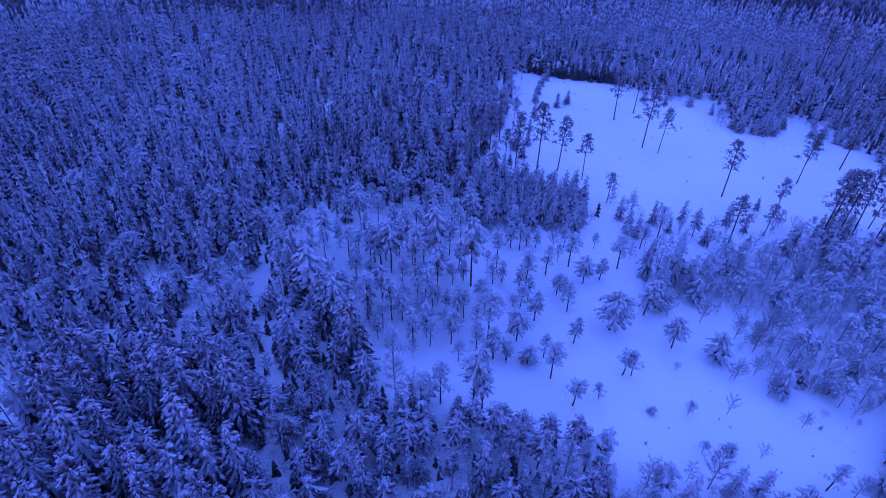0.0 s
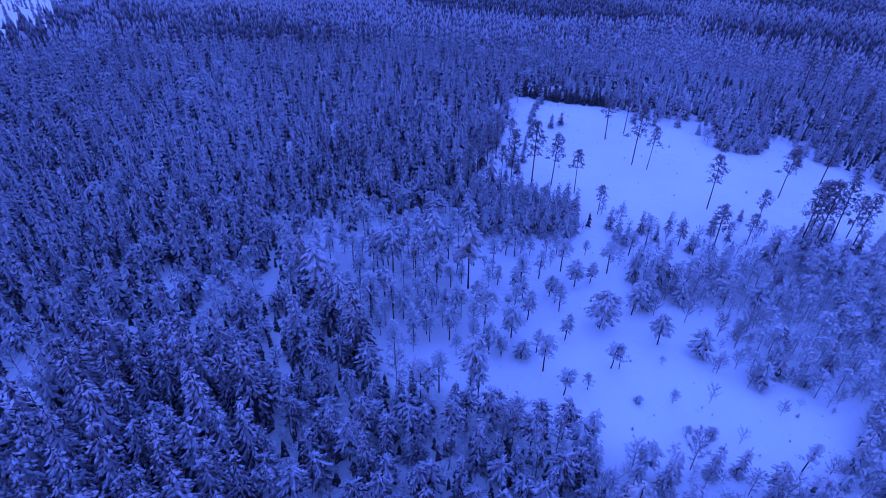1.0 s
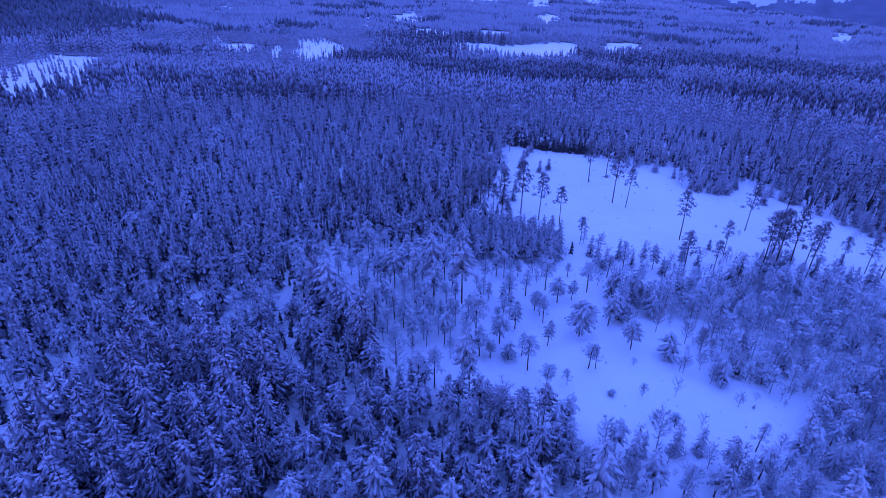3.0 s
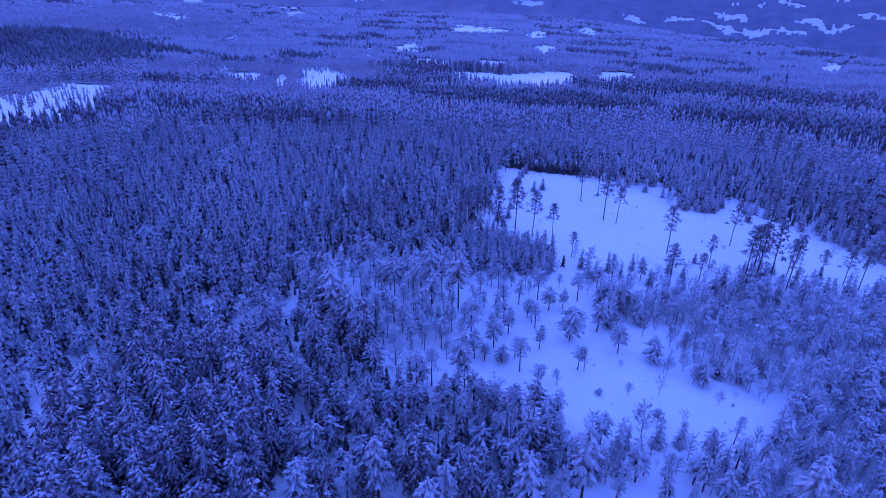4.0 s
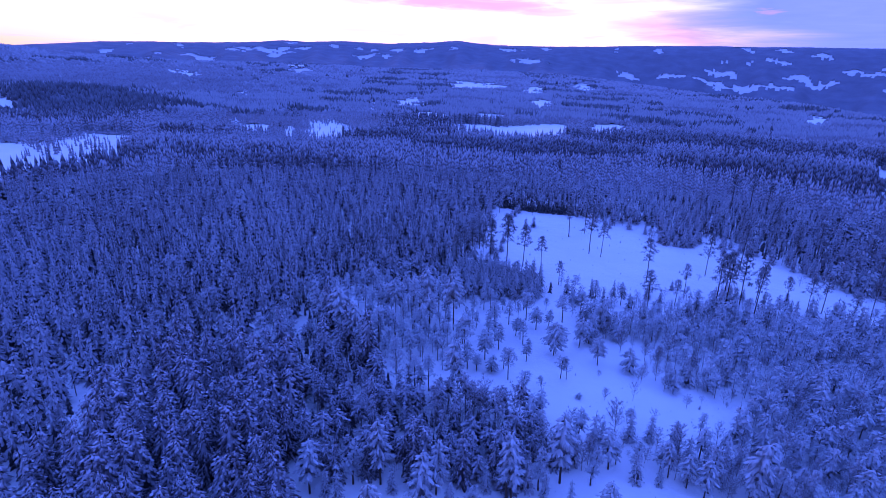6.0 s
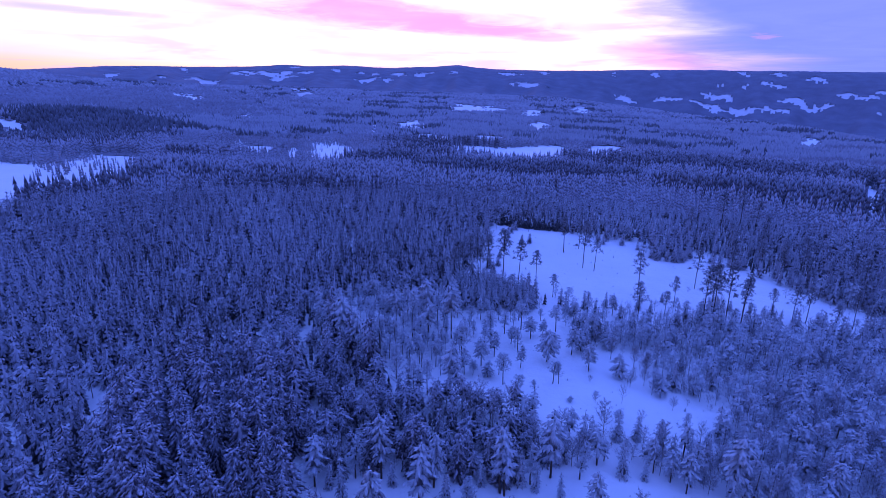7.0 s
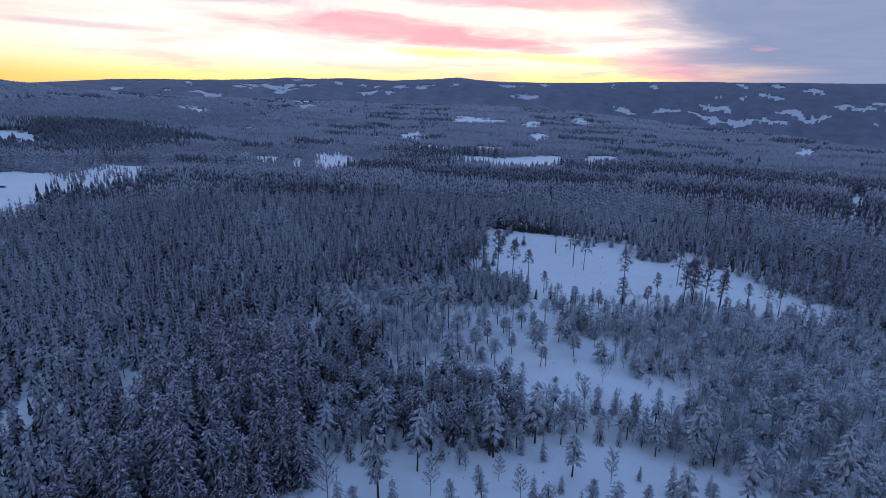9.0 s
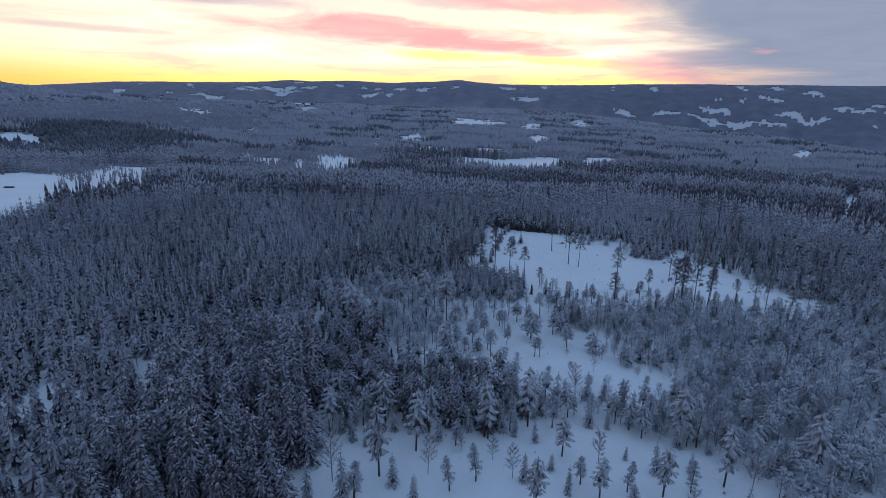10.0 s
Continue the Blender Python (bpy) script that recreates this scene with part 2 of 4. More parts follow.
def mesh_from(name, verts, faces, mats, index=None):
    """A mesh from arrays: verts n x 3, triangles m x 3, and a material index for each."""
    me = bpy.data.meshes.new(name)
    me.vertices.add(len(verts))
    me.vertices.foreach_set("co", np.ascontiguousarray(verts, np.float32).ravel())
    me.loops.add(faces.size)
    me.loops.foreach_set("vertex_index", np.ascontiguousarray(faces, np.int32).ravel())
    me.polygons.add(len(faces))
    k = faces.shape[1]
    me.polygons.foreach_set("loop_start", np.arange(0, faces.size, k, dtype=np.int32))
    me.polygons.foreach_set("loop_total", np.full(len(faces), k, np.int32))
    for mt in mats:
        me.materials.append(mt)
    if index is not None:
        me.polygons.foreach_set("material_index", np.ascontiguousarray(index, np.int32))
    me.update()
    me.validate()
    return me


def make_ground():
    ang = np.radians(np.concatenate([np.arange(-50, 50, 0.5), np.arange(50, 310, 4.0)]))
    rad = np.concatenate([[2, 20], np.arange(40, 420, 6.0), np.geomspace(425, 2800, 80), np.linspace(2850, 4800, 80), np.linspace(4900, 6500, 8)])
    A, R = np.meshgrid(ang, rad)
    x, y = 6 + R * np.sin(A), -110 + R * np.cos(A)
    v = np.stack([x, y, land(x, y)], -1).reshape(-1, 3)
    n, m = A.shape
    i, j = np.meshgrid(np.arange(n - 1), np.arange(m), indexing="ij")
    k = (j + 1) % m
    f = np.stack([i * m + j, (i + 1) * m + j, (i + 1) * m + k, i * m + k], -1).reshape(-1, 4)[:, ::-1]
    # beyond 2300 m the greyed snow stands in for haze
    me = mesh_from("ground", v, f, [SNOW, HAZED_SNOW], (R[:-1].ravel() > 2300).astype(np.int32))
    me.polygons.foreach_set("use_smooth", np.ones(len(f), bool))
    tagged(new("ground", me), "snow-covered bog and forest floor reaching to the far ridge", "ground", kind="structure")


make_ground()

# open places in the wood, as outlines on the plan
BOG = [(-35, 119), (-41, 133), (-24, 141), (2, 146), (13, 139), (38, 140), (58, 138), (58, 126), (51, 114), (68, 110), (83, 107), (77, 95), (71, 88), (84, 83), (95, 76), (93, 62), (77, 54), (60, 54), (52, 62), (38, 64), (28, 62), (22, 69), (14, 71), (-5, 78), (-18, 90)]
UPPER_CLEARING = [(12, 172), (25, 216), (35, 272), (64, 268), (94, 246), (120, 246), (117, 217), (139, 215), (150, 236), (160, 204), (175, 182), (191, 158), (197, 145), (172, 131), (146, 141), (110, 149), (62, 153), (28, 168)]
NEAR_CLEARING = [(-22, -30), (-24, 7), (-26, 24), (-27, 41), (-17, 43), (5, 36), (30, 40), (49, 50), (66, 47), (80, 40), (91, 33), (95, 14), (100, -30)]
STRIP = [(-84, 112), (-69, 98), (-56, 102), (-43, 112), (-58, 122), (-71, 117)]
STRIP_LOW = [(-96, 55), (-96, 67), (-96, 74), (-90, 69), (-89, 59), (-89, 51)]
STRIP_SMALL = [(-124, 48), (-116, 52), (-111, 43), (-113, 36)]
LEFT_FIELD = [(-477, 378), (-458, 461), (-397, 453), (-443, 581), (-371, 564), (-261, 369), (-267, 318), (-290, 286), (-278, 248), (-295, 214)]
LEFT_FIELD_FAR = [(-774, 783), (-737, 816), (-706, 806), (-661, 762), (-638, 710), (-693, 746), (-740, 742)]
# where the wood opens towards the bog: pines rather than spruces
FRINGE = [(-62, 84), (-58, 118), (-52, 146), (-20, 154), (6, 156), (8, 140), (-20, 142), (-38, 134), (-34, 118), (-14, 90), (0, 76), (-6, 66), (-28, 66)]
THIN = [(43, 136), (44, 170), (62, 155), (91, 153), (118, 150), (112, 138), (92, 134), (74, 124), (58, 124)]
# the thicket of birches and pines east of the bog, where it stands closest
EAST = [(56, 114), (70, 110), (90, 113), (95, 104), (103, 100), (111, 91), (124, 88), (150, 84), (160, 116), (128, 126), (116, 132), (98, 134), (78, 128), (62, 123)]
LAKE = [(-30, 832), (42, 825), (60, 808), (154, 882), (190, 867), (178, 780), (136, 690), (83, 650), (36, 690), (0, 760)]
# a far stand of young trees with snow showing between them
SPARSE = [(-280, 606), (-368, 827), (-315, 958), (-186, 1035), (-112, 912), (-117, 686), (-195, 612)]
SPARSE_OPEN = [(-198, 677), (-234, 816), (-201, 840), (-139, 717)]
SPARSE_LANE = [(-289, 640), (-352, 801), (-338, 795), (-274, 632)]
OPEN = [BOG, UPPER_CLEARING, NEAR_CLEARING, STRIP_LOW, STRIP_SMALL]
FIELDS = [LEFT_FIELD, LEFT_FIELD_FAR, LAKE, SPARSE_LANE]
# far fields and lakes: azimuth, distance, half width in degrees, half depth in metres
MID_OPEN = [(-20.5, 1525, 0.6, 150), (-4.7, 1347, 1.9, 158), (-8.5, 1294, 0.4, 192), (8.0, 1477, 1.2, 161), (7.0, 1909, 1.2, 216), (11.9, 2241, 0.9, 156), (1.3, 2021, 2.9, 209), (-3.1, 1040, 2.3, 90), (3.3, 1078, 1.7, 80), (-12.8, 808, 2.0, 100), (-19.4, 836, 1.6, 70), (14.1, 965, 1.9, 80), (31.1, 1566, 0.9, 161), (35.4, 676, 0.5, 128), (-16.2, 796, 0.5, 101), (-15.9, 2600, 0.7, 60)]
RIDGE_OPEN = [(-25.7, 2221, 1.3, 180), (-20.2, 4063, 1.3, 110), (-15.4, 2469, 1.2, 140), (-18.1, 3991, 1.6, 120), (-12.4, 4202, 0.5, 110), (-9.4, 3832, 1.0, 84), (-6.3, 4062, 0.7, 100), (-3.8, 4102, 0.9, 80), (-7.4, 3802, 0.5, 83), (-0.9, 4078, 0.5, 100), (4.7, 4202, 1.0, 90), (6.4, 3767, 1.6, 110), (8.0, 4366, 0.4, 100), (-25.4, 3714, 0.7, 120), (-18.9, 2819, 2.1, 150), (-31.7, 3857, 0.5, 120), (-28.7, 3272, 0.5, 120), (-16.4, 4330, 0.7, 103), (-10.0, 4096, 0.4, 65), (-8.6, 4008, 0.3, 55), (-15.4, 4023, 0.9, 71), (-27.8, 3520, 0.3, 111), (-25.9, 4279, 0.3, 153), (-29.9, 4243, 0.3, 118), (-24.1, 3625, 1.2, 215), (-21.2, 3928, 0.9, 101), (-17.4, 3844, 1.1, 91)]
VALLEY_OPEN = [(14.5, 4400, 0.2, 90), (18.3, 4331, 0.4, 80), (23.6, 3928, 1.3, 70), (22.5, 3766, 1.4, 45), (26.1, 3691, 4.0, 60), (30.0, 3851, 1.4, 69), (25.4, 4430, 0.4, 90), (28.2, 4427, 0.5, 70), (28.1, 4129, 1.2, 49), (24.4, 4520, 0.3, 50), (31.3, 4288, 1.0, 42), (33.1, 3976, 1.0, 39), (35.0, 3952, 1.1, 47), (31.3, 3805, 1.0, 53), (35.5, 4048, 0.4, 32), (35.3, 3707, 0.7, 29), (19.6, 3811, 1.2, 45), (15.5, 3751, 1.0, 75), (4.7, 4196, 0.9, 83), (8.1, 4340, 0.4, 94), (14.5, 4254, 0.2, 59), (18.3, 4313, 0.4, 51), (28.2, 4390, 0.5, 60), (25.9, 4313, 0.2, 51), (24.0, 4121, 0.5, 40), (31.4, 4252, 0.6, 42), (25.9, 4112, 0.3, 32)]


def inside(poly, x, y):
    hit = np.zeros(x.shape, bool)
    px, py = np.array(poly, float).T
    for i in range(len(px)):
        x1, y1, x2, y2 = px[i - 1], py[i - 1], px[i], py[i]
        if y1 != y2:
            hit ^= ((y1 > y) != (y2 > y)) & (x < (x2 - x1) * (y - y1) / (y2 - y1) + x1)
    return hit


def open_ground(x, y):
    """True where no wood stands."""
    wob = 2.5 * np.sin(x * 0.45 + 1.1 * np.sin(y * 0.3)), 2.5 * np.sin(y * 0.5 + 1.3 * np.sin(x * 0.37))
    out = np.zeros(x.shape, bool)
    for poly in OPEN:
        out |= inside(poly, x + wob[0], y + wob[1])
    for poly in FIELDS:
        out |= inside(poly, x + 4 * wob[0], y + 4 * wob[1])
    r, a = np.hypot(x - 6, y + 110), np.degrees(np.arctan2(x - 6, y + 110))
    ragged = 0.55 * rolling(x * 7, y * 7) + 0.35 * rolling(x * 19 + 50, y * 19)
    for ca, cr, wa, wr in MID_OPEN:
        out |= ((a - ca) / wa) ** 2 + ((r - cr) / wr) ** 2 < 1 + ragged
    for ca, cr, wa, wr in RIDGE_OPEN + VALLEY_OPEN:
        out |= ((a - ca) / wa) ** 2 + ((r - cr) / (wr * 0.75) + 0.5 * np.sin(ca * 7) * (a - ca) / wa) ** 2 < 1 + 1.5 * ragged
    return out


# ---- tree shapes ----
class Shape:
    """Triangles gathered piece by piece."""

    def __init__(self):
        self.v, self.f = [], []

    def put(self, verts, faces):
        n = len(self.v)
        self.v += [tuple(p) for p in verts]
        self.f += [tuple(i + n for i in t) for t in faces]

    def bough(self, base, az, length, lift, droop, width, twigs=0):
        """A snow-loaded bough: a folded, drooping blade, with side twigs."""
        d, s, up = Vector((math.cos(az), math.sin(az), 0)), Vector((-math.sin(az), math.cos(az), 0)), Vector((0, 0, 1))
        b = Vector(base)
        mid = b + d * length * 0.5 + up * lift
        tip = b + d * length - up * droop
        l, r = mid + s * width - up * width * 0.7, mid - s * width - up * width * 0.7
        self.put((b, mid, tip, l, r), ((0, 1, 3), (1, 2, 3), (0, 4, 1), (1, 4, 2)))
        for i in range(twigs):
            u = 0.22 + 0.68 * (i // 2) / max(1, twigs / 2 - 0.5)
            side = 1 if i % 2 else -1
            q = mid.lerp(tip, (u - 0.5) * 2) if u > 0.5 else b.lerp(mid, u * 2)
            w = s * side
            reach = length * 0.36 * (1.15 - u) * random.uniform(0.7, 1.25)
            e = q + (w * 0.75 + d * 0.65) * reach - up * reach * random.uniform(0.3, 0.9)
            g = q + d * (0.13 + 0.07 * length)
            self.put((q, g, e), ((0, 1, 2),) if side > 0 else ((0, 2, 1),))

    def lobe(self, b, way, length, w):
        """A shoot fat with snow: two leaves that meet in a rounded ridge."""
        d = way.normalized()
        s = Vector((-d.y, d.x, 0.0))
        s = s.normalized() if s.length > 0.05 else Vector((1, 0, 0))
        n = s.cross(d)
        n = n if n.z > 0 else -n
        m = b + d * length * 0.58
        self.put((b, b + d * length, m + n * w * 0.35, m + s * w - n * w * 0.35, m - s * w - n * w * 0.35), ((0, 2, 3), (2, 1, 3), (0, 4, 2), (2, 4, 1)))

    def laden(self, base, az, length, droop, fat, long=1.0):
        """A drooping arm, with snowy lobes that hang along its outer part."""
        d, s, up = Vector((math.cos(az), math.sin(az), 0)), Vector((-math.sin(az), math.cos(az), 0)), Vector((0, 0, 1))
        b = Vector(base)
        mid, tip = b + d * length * 0.55 - up * droop * 0.25, b + d * length - up * droop
        hang = 0.10 + 0.12 * length
        self.put((b + up * 0.06, b - up * 0.06, mid + s * hang - up * hang * 1.8, mid - s * hang - up * hang * 1.8, tip, mid), ((0, 5, 2), (5, 4, 2), (0, 3, 5), (5, 3, 4)))
        count = max(3, int(1.8 + length * 2.6))
        for i in range(count):
            u = 0.30 + 0.70 * (i + uni(0.2, 0.9)) / count
            q = b.lerp(mid, u / 0.55) if u < 0.55 else mid.lerp(tip, (u - 0.55) / 0.45)
            side = (1 if i % 2 else -1) * uni(0.15, 1.0) * (1.25 - u)
            self.lobe(q, d * uni(0.55, 0.95) + s * side - up * uni(0.25, 1.1), uni(0.65, 1.15) * long * (0.65 + 0.16 * min(length, 2.4)), fat * uni(0.8, 1.35))

    def frond(self, base, az, length, droop, width):
        """A bough seen from far: two leaves that meet in a drooping ridge."""
        d, s = Vector((math.cos(az), math.sin(az), 0)), Vector((-math.sin(az), math.cos(az), 0))
        b = Vector(base)
        tip = b + d * length - Vector((0, 0, droop))
        m = b + d * length * 0.55 - Vector((0, 0, droop * 0.55 + width * 0.8))
        self.put((b, tip, m + s * width, m - s * width), ((0, 1, 2), (0, 3, 1)))

    def shelf(self, base, az, length, droop, width):
        """A bough with snow lying along its back and needles hanging at both sides."""
        d, s, up = Vector((math.cos(az), math.sin(az), 0)), Vector((-math.sin(az), math.cos(az), 0)), Vector((0, 0, 1))
        b = Vector(base)
        tip, m = b + d * length - up * droop, b + d * length * 0.6 - up * droop * 0.45
        h = m - up * width * 1.7
        self.put((b, tip, m + s * width * 0.62, m - s * width * 0.62, h + s * width * 1.15, h - s * width * 1.15), ((0, 1, 2), (0, 3, 1), (0, 1, 4), (0, 5, 1)))

    def pole(self, points, radii, sides):
        """A tapered round stem along points."""
        rings = []
        for p, r in zip(points, radii):
            rings.append([Vector(p) + Vector((math.cos(k * 2 * math.pi / sides), math.sin(k * 2 * math.pi / sides), 0)) * r for k in range(sides)])
        v = [q for ring in rings for q in ring]
        f = []
        for i in range(len(rings) - 1):
            for k in range(sides):
                a, b = i * sides + k, i * sides + (k + 1) % sides
                f += [(a, b, b + sides), (a, b + sides, a + sides)]
        self.put(v, f)

    def strip(self, a, b, w, side):
        """A thin twig: a narrow three-sided blade."""
        a, b, s = Vector(a), Vector(b), Vector(side) * w
        self.put((a + s, a - s, b), ((0, 1, 2),))

    def star(self, z, top, r, points, droop):
        """One skirt of a far-off spruce."""
        ph = random.uniform(0, 6)
        v = [(0, 0, top)]
        for k in range(points * 2):
            q = r * (random.uniform(0.85, 1.15) if k % 2 else random.uniform(0.45, 0.65))
            v.append((q * math.cos(ph + k * math.pi / points), q * math.sin(ph + k * math.pi / points), z - (droop if k % 2 else 0)))
        self.put(v, [(0, 1 + k, 1 + (k + 1) % (points * 2)) for k in range(points * 2)])

    def cone(self, z, top, r, sides):
        ph = random.uniform(0, 6)
        v = [(random.uniform(-0.1, 0.1) * r, random.uniform(-0.1, 0.1) * r, top)]
        v += [(r * random.uniform(0.75, 1.2) * math.cos(ph + k * 2 * math.pi / sides), r * random.uniform(0.75, 1.2) * math.sin(ph + k * 2 * math.pi / sides), z) for k in range(sides)]
        self.put(v, [(0, 1 + k, 1 + (k + 1) % sides) for k in range(sides)])

    def arrays(self):
        return np.array([tuple(p) for p in self.v], np.float32), np.array(self.f, np.int32)


def uni(a, b):
    return random.uniform(a, b)


def spruce(level, height=14.0, radius=2.15):
    """Trunk and crown of a blunt-topped spruce, 14 m tall; level 0 near, 2 far."""
    trunk, crown = Shape(), Shape()
    lean = (uni(-0.2, 0.2), uni(-0.2, 0.2))

    def reach(u):
        return radius * (0.10 + 0.90 * (1 - u) ** 0.72)
    if level == 0:
        trunk.pole([(0, 0, -0.4), (lean[0] * 0.4, lean[1] * 0.4, height * 0.5), (lean[0], lean[1], height * 0.98)], (0.2, 0.13, 0.03), 6)
        crown.cone(height * 0.12, height * 0.84, radius * 0.48, 6)
        whorls = max(8, int(height * 0.85))
        heavy = uni(0.85, 1.2)
        for k in range(whorls):
            u = 0.07 + 0.92 * (k + uni(-0.25, 0.25)) / whorls
            n, ph = (8 if u < 0.55 else 6), uni(0, 6)
            for i in range(n):
                L = reach(u) * uni(0.7, 1.22)
                crown.laden((lean[0] * u, lean[1] * u, u * height + uni(-0.3, 0.3)), ph + i * 2 * math.pi / n + uni(-0.3, 0.3), L, L * uni(0.45, 0.95) * heavy, 0.11 + 0.035 * radius)
        for i in range(4):
            crown.lobe(Vector((lean[0], lean[1], height * 0.965)), Vector((math.cos(i * 1.6), math.sin(i * 1.6), uni(-0.4, 1.6))), uni(0.3, 0.5), 0.12)
    elif level in (1, 3):
        trunk.pole([(0, 0, -0.4), (lean[0], lean[1], height * 0.95)], (0.2, 0.03), 3)
        crown.cone(height * 0.10, height * 0.84, radius * 0.40, 5)
        tiers = 8 if level == 1 else 7
        for k in range(tiers):
            u = 0.06 + 0.92 * (k + uni(-0.2, 0.2)) / tiers
            n, ph = (7 if u < 0.6 else 5), uni(0, 6)
            for i in range(n):
                L = reach(u) * uni(0.75, 1.25) + 0.1
                root, turn = (lean[0] * u, lean[1] * u, u * height + uni(-0.4, 0.4)), ph + i * 2 * math.pi / n + uni(-0.3, 0.3)
                if level == 1:
                    crown.shelf(root, turn, L, L * uni(0.5, 1.05), 0.14 + L * 0.10)
                else:
                    crown.frond(root, turn, L, L * uni(0.5, 1.0), 0.14 + L * 0.17)
    else:
        for k in range(4):
            u = 0.04 + 0.225 * k
            crown.star(u * height, min(1.0, u + 0.31) * height, radius * (1.08 - u) ** 0.7, 3, 1.0)
    return trunk, crown


def laden_pine(height=12.0, radius=2.4, clear=0.30, round_at=0.45, arms=38):
    """A pine bowed by snow: a rounded crown of arms from which fat snowy shoots hang."""
    trunk, crown = Shape(), Shape()
    bend = (uni(-0.6, 0.6), uni(-0.6, 0.6))

    def stem(u):
        return Vector((bend[0] * u * u, bend[1] * u * u, u * height))
    trunk.pole([(0, 0, -0.4)] + [stem(u) for u in (0.35, 0.7, 0.96)], (0.17, 0.14, 0.09, 0.03), 6)
    crown.cone(height * (clear + 0.10), height * 0.88, radius * 0.50, 6)
    for k in range(arms):
        w = (k + uni(0, 0.9)) / arms
        u = clear + (0.96 - clear) * w
        out = 1 - (abs(w - round_at) / (1 - round_at if w > round_at else round_at + 0.35)) ** 2.2
        L = radius * (0.22 + 0.78 * max(0.0, out)) * uni(0.55, 1.12)
        q = stem(u)
        crown.laden(tuple(q), k * 2.4 + uni(-0.5, 0.5), L, L * uni(0.05, 0.45), 0.16 + 0.03 * radius, 1.25)
    for i in range(6):
        crown.lobe(stem(0.95), Vector((math.cos(i * 1.05), math.sin(i * 1.05), uni(-0.9, 0.9))), uni(0.4, 0.8), 0.17)
    return trunk, crown


def spray(shape, c, r, blades, fine):
    """A spray of pine shoots under snow: narrow hanging fronds that start here and there round c."""
    for k in range(blades):
        az, L = uni(0, 6.28), r * uni(0.65, 1.2)
        o = (c[0] + uni(-0.45, 0.45) * r, c[1] + uni(-0.45, 0.45) * r, c[2] + uni(-0.35, 0.45) * r)
        if fine and k % 2:
            shape.bough(o, az, L, L * uni(0.0, 0.15), L * uni(0.15, 0.75), L * uni(0.12, 0.20), 2)
        else:
            shape.frond(o, az, L, L * uni(0.15, 0.75), L * uni(0.18, 0.30))


def pine(level, height=16.0, radius=3.1, clear=0.33, flat=0.5):
    """Pine with a bare stem up to clear, and a tufted crown; flat: how far it spreads at the top."""
    trunk, crown = Shape(), Shape()
    bend = (uni(-0.7, 0.7), uni(-0.7, 0.7))

    def stem(u):
        return Vector((bend[0] * u * u, bend[1] * u * u, u * height))
    sides = (6, 3, 3)[level]
    trunk.pole([(0, 0, -0.4)] + [stem(u) for u in ((0.35, 0.7, 0.97) if level == 0 else (0.97,))], (0.17, 0.14, 0.10, 0.03) if level == 0 else (0.15, 0.05), sides)
    n = (30, 14, 6)[level]
    for k in range(n):
        u = clear + (0.97 - clear) * ((k + uni(0, 0.9)) / n) ** 0.85
        w = (u - clear) / (1 - clear)
        r = radius * (0.55 + 0.45 * math.sin(math.pi * min(1, w * (1 - flat) + 0.25 + 0.35 * flat))) * uni(0.25, 1.0) * (1.15 - 0.75 * w ** (1 + 3 * flat))
        az = k * 2.4 + uni(-0.5, 0.5)
        c = stem(u) + Vector((math.cos(az) * r, math.sin(az) * r, r * uni(0.0, 0.35)))
        size = radius * uni(0.28, 0.45) * (1.0, 1.25, 1.7)[level]
        if level < 2:
            spray(crown, c, size, (11, 9)[level], level == 0)
        else:
            d = Shape()
            d.cone(-size * 0.7, size * 1.0, size * 0.8, 5)
            crown.put([tuple(Vector(p) + c) for p in d.v], d.f)
        if level == 0:
            q = stem(max(0.2, u - 0.05))
            s = Vector((-math.sin(az), math.cos(az), 0)) * 0.045
            up = Vector((0, 0, 0.06))
            trunk.put((q + s, q - s, q + up, c), ((0, 1, 3), (1, 2, 3), (2, 0, 3)))
    spray(crown, stem(0.96), radius * 0.30, (10, 6, 3)[level], level == 0)
    return trunk, crown


def bog_pine(height=11.0, radius=2.7, clear=0.4, flat=0.5):
    """A thin-crowned pine of the open bog: twisted stem, thin limbs, see-through tufts."""
    trunk, crown = Shape(), Shape()
    bend = (uni(-0.9, 0.9), uni(-0.9, 0.9))

    def stem(u):
        return Vector((bend[0] * u * u + 0.15 * math.sin(u * 7), bend[1] * u * u, u * height))
    trunk.pole([(0, 0, -0.4)] + [stem(u) for u in (0.2, 0.45, 0.7, 0.96)], (0.19, 0.16, 0.13, 0.09, 0.03), 6)
    for k in range(24):
        w = (k + uni(0, 0.9)) / 24
        u = clear + (0.95 - clear) * w
        reach = radius * max(0.25, 1 - (abs(w - (0.25 + 0.35 * flat)) * 1.25) ** 1.6) * uni(0.45, 1.0)
        az = k * 2.4 + uni(-0.5, 0.5)
        out, s = Vector((math.cos(az), math.sin(az), 0)), Vector((-math.sin(az), math.cos(az), 0))
        q = stem(u)
        c = q + out * reach + Vector((0, 0, reach * uni(0.0, 0.3)))
        trunk.put((q + s * 0.035, q - s * 0.035, q + Vector((0, 0, 0.06)), c), ((0, 1, 3), (1, 2, 3), (2, 0, 3)))
        for m in range(3):
            o = q.lerp(c, 0.45 + 0.27 * m) + Vector((uni(-0.25, 0.25), uni(-0.25, 0.25), uni(-0.05, 0.2)))
            for i in range(13):
                d = Vector((uni(-1, 1), uni(-1, 1), uni(-0.75, 0.35))) + out * 0.3
                crown.strip(o, o + d.normalized() * uni(0.45, 0.95), uni(0.08, 0.16), Vector((-d.y, d.x, uni(-0.3, 0.3))).normalized())
    return trunk, crown


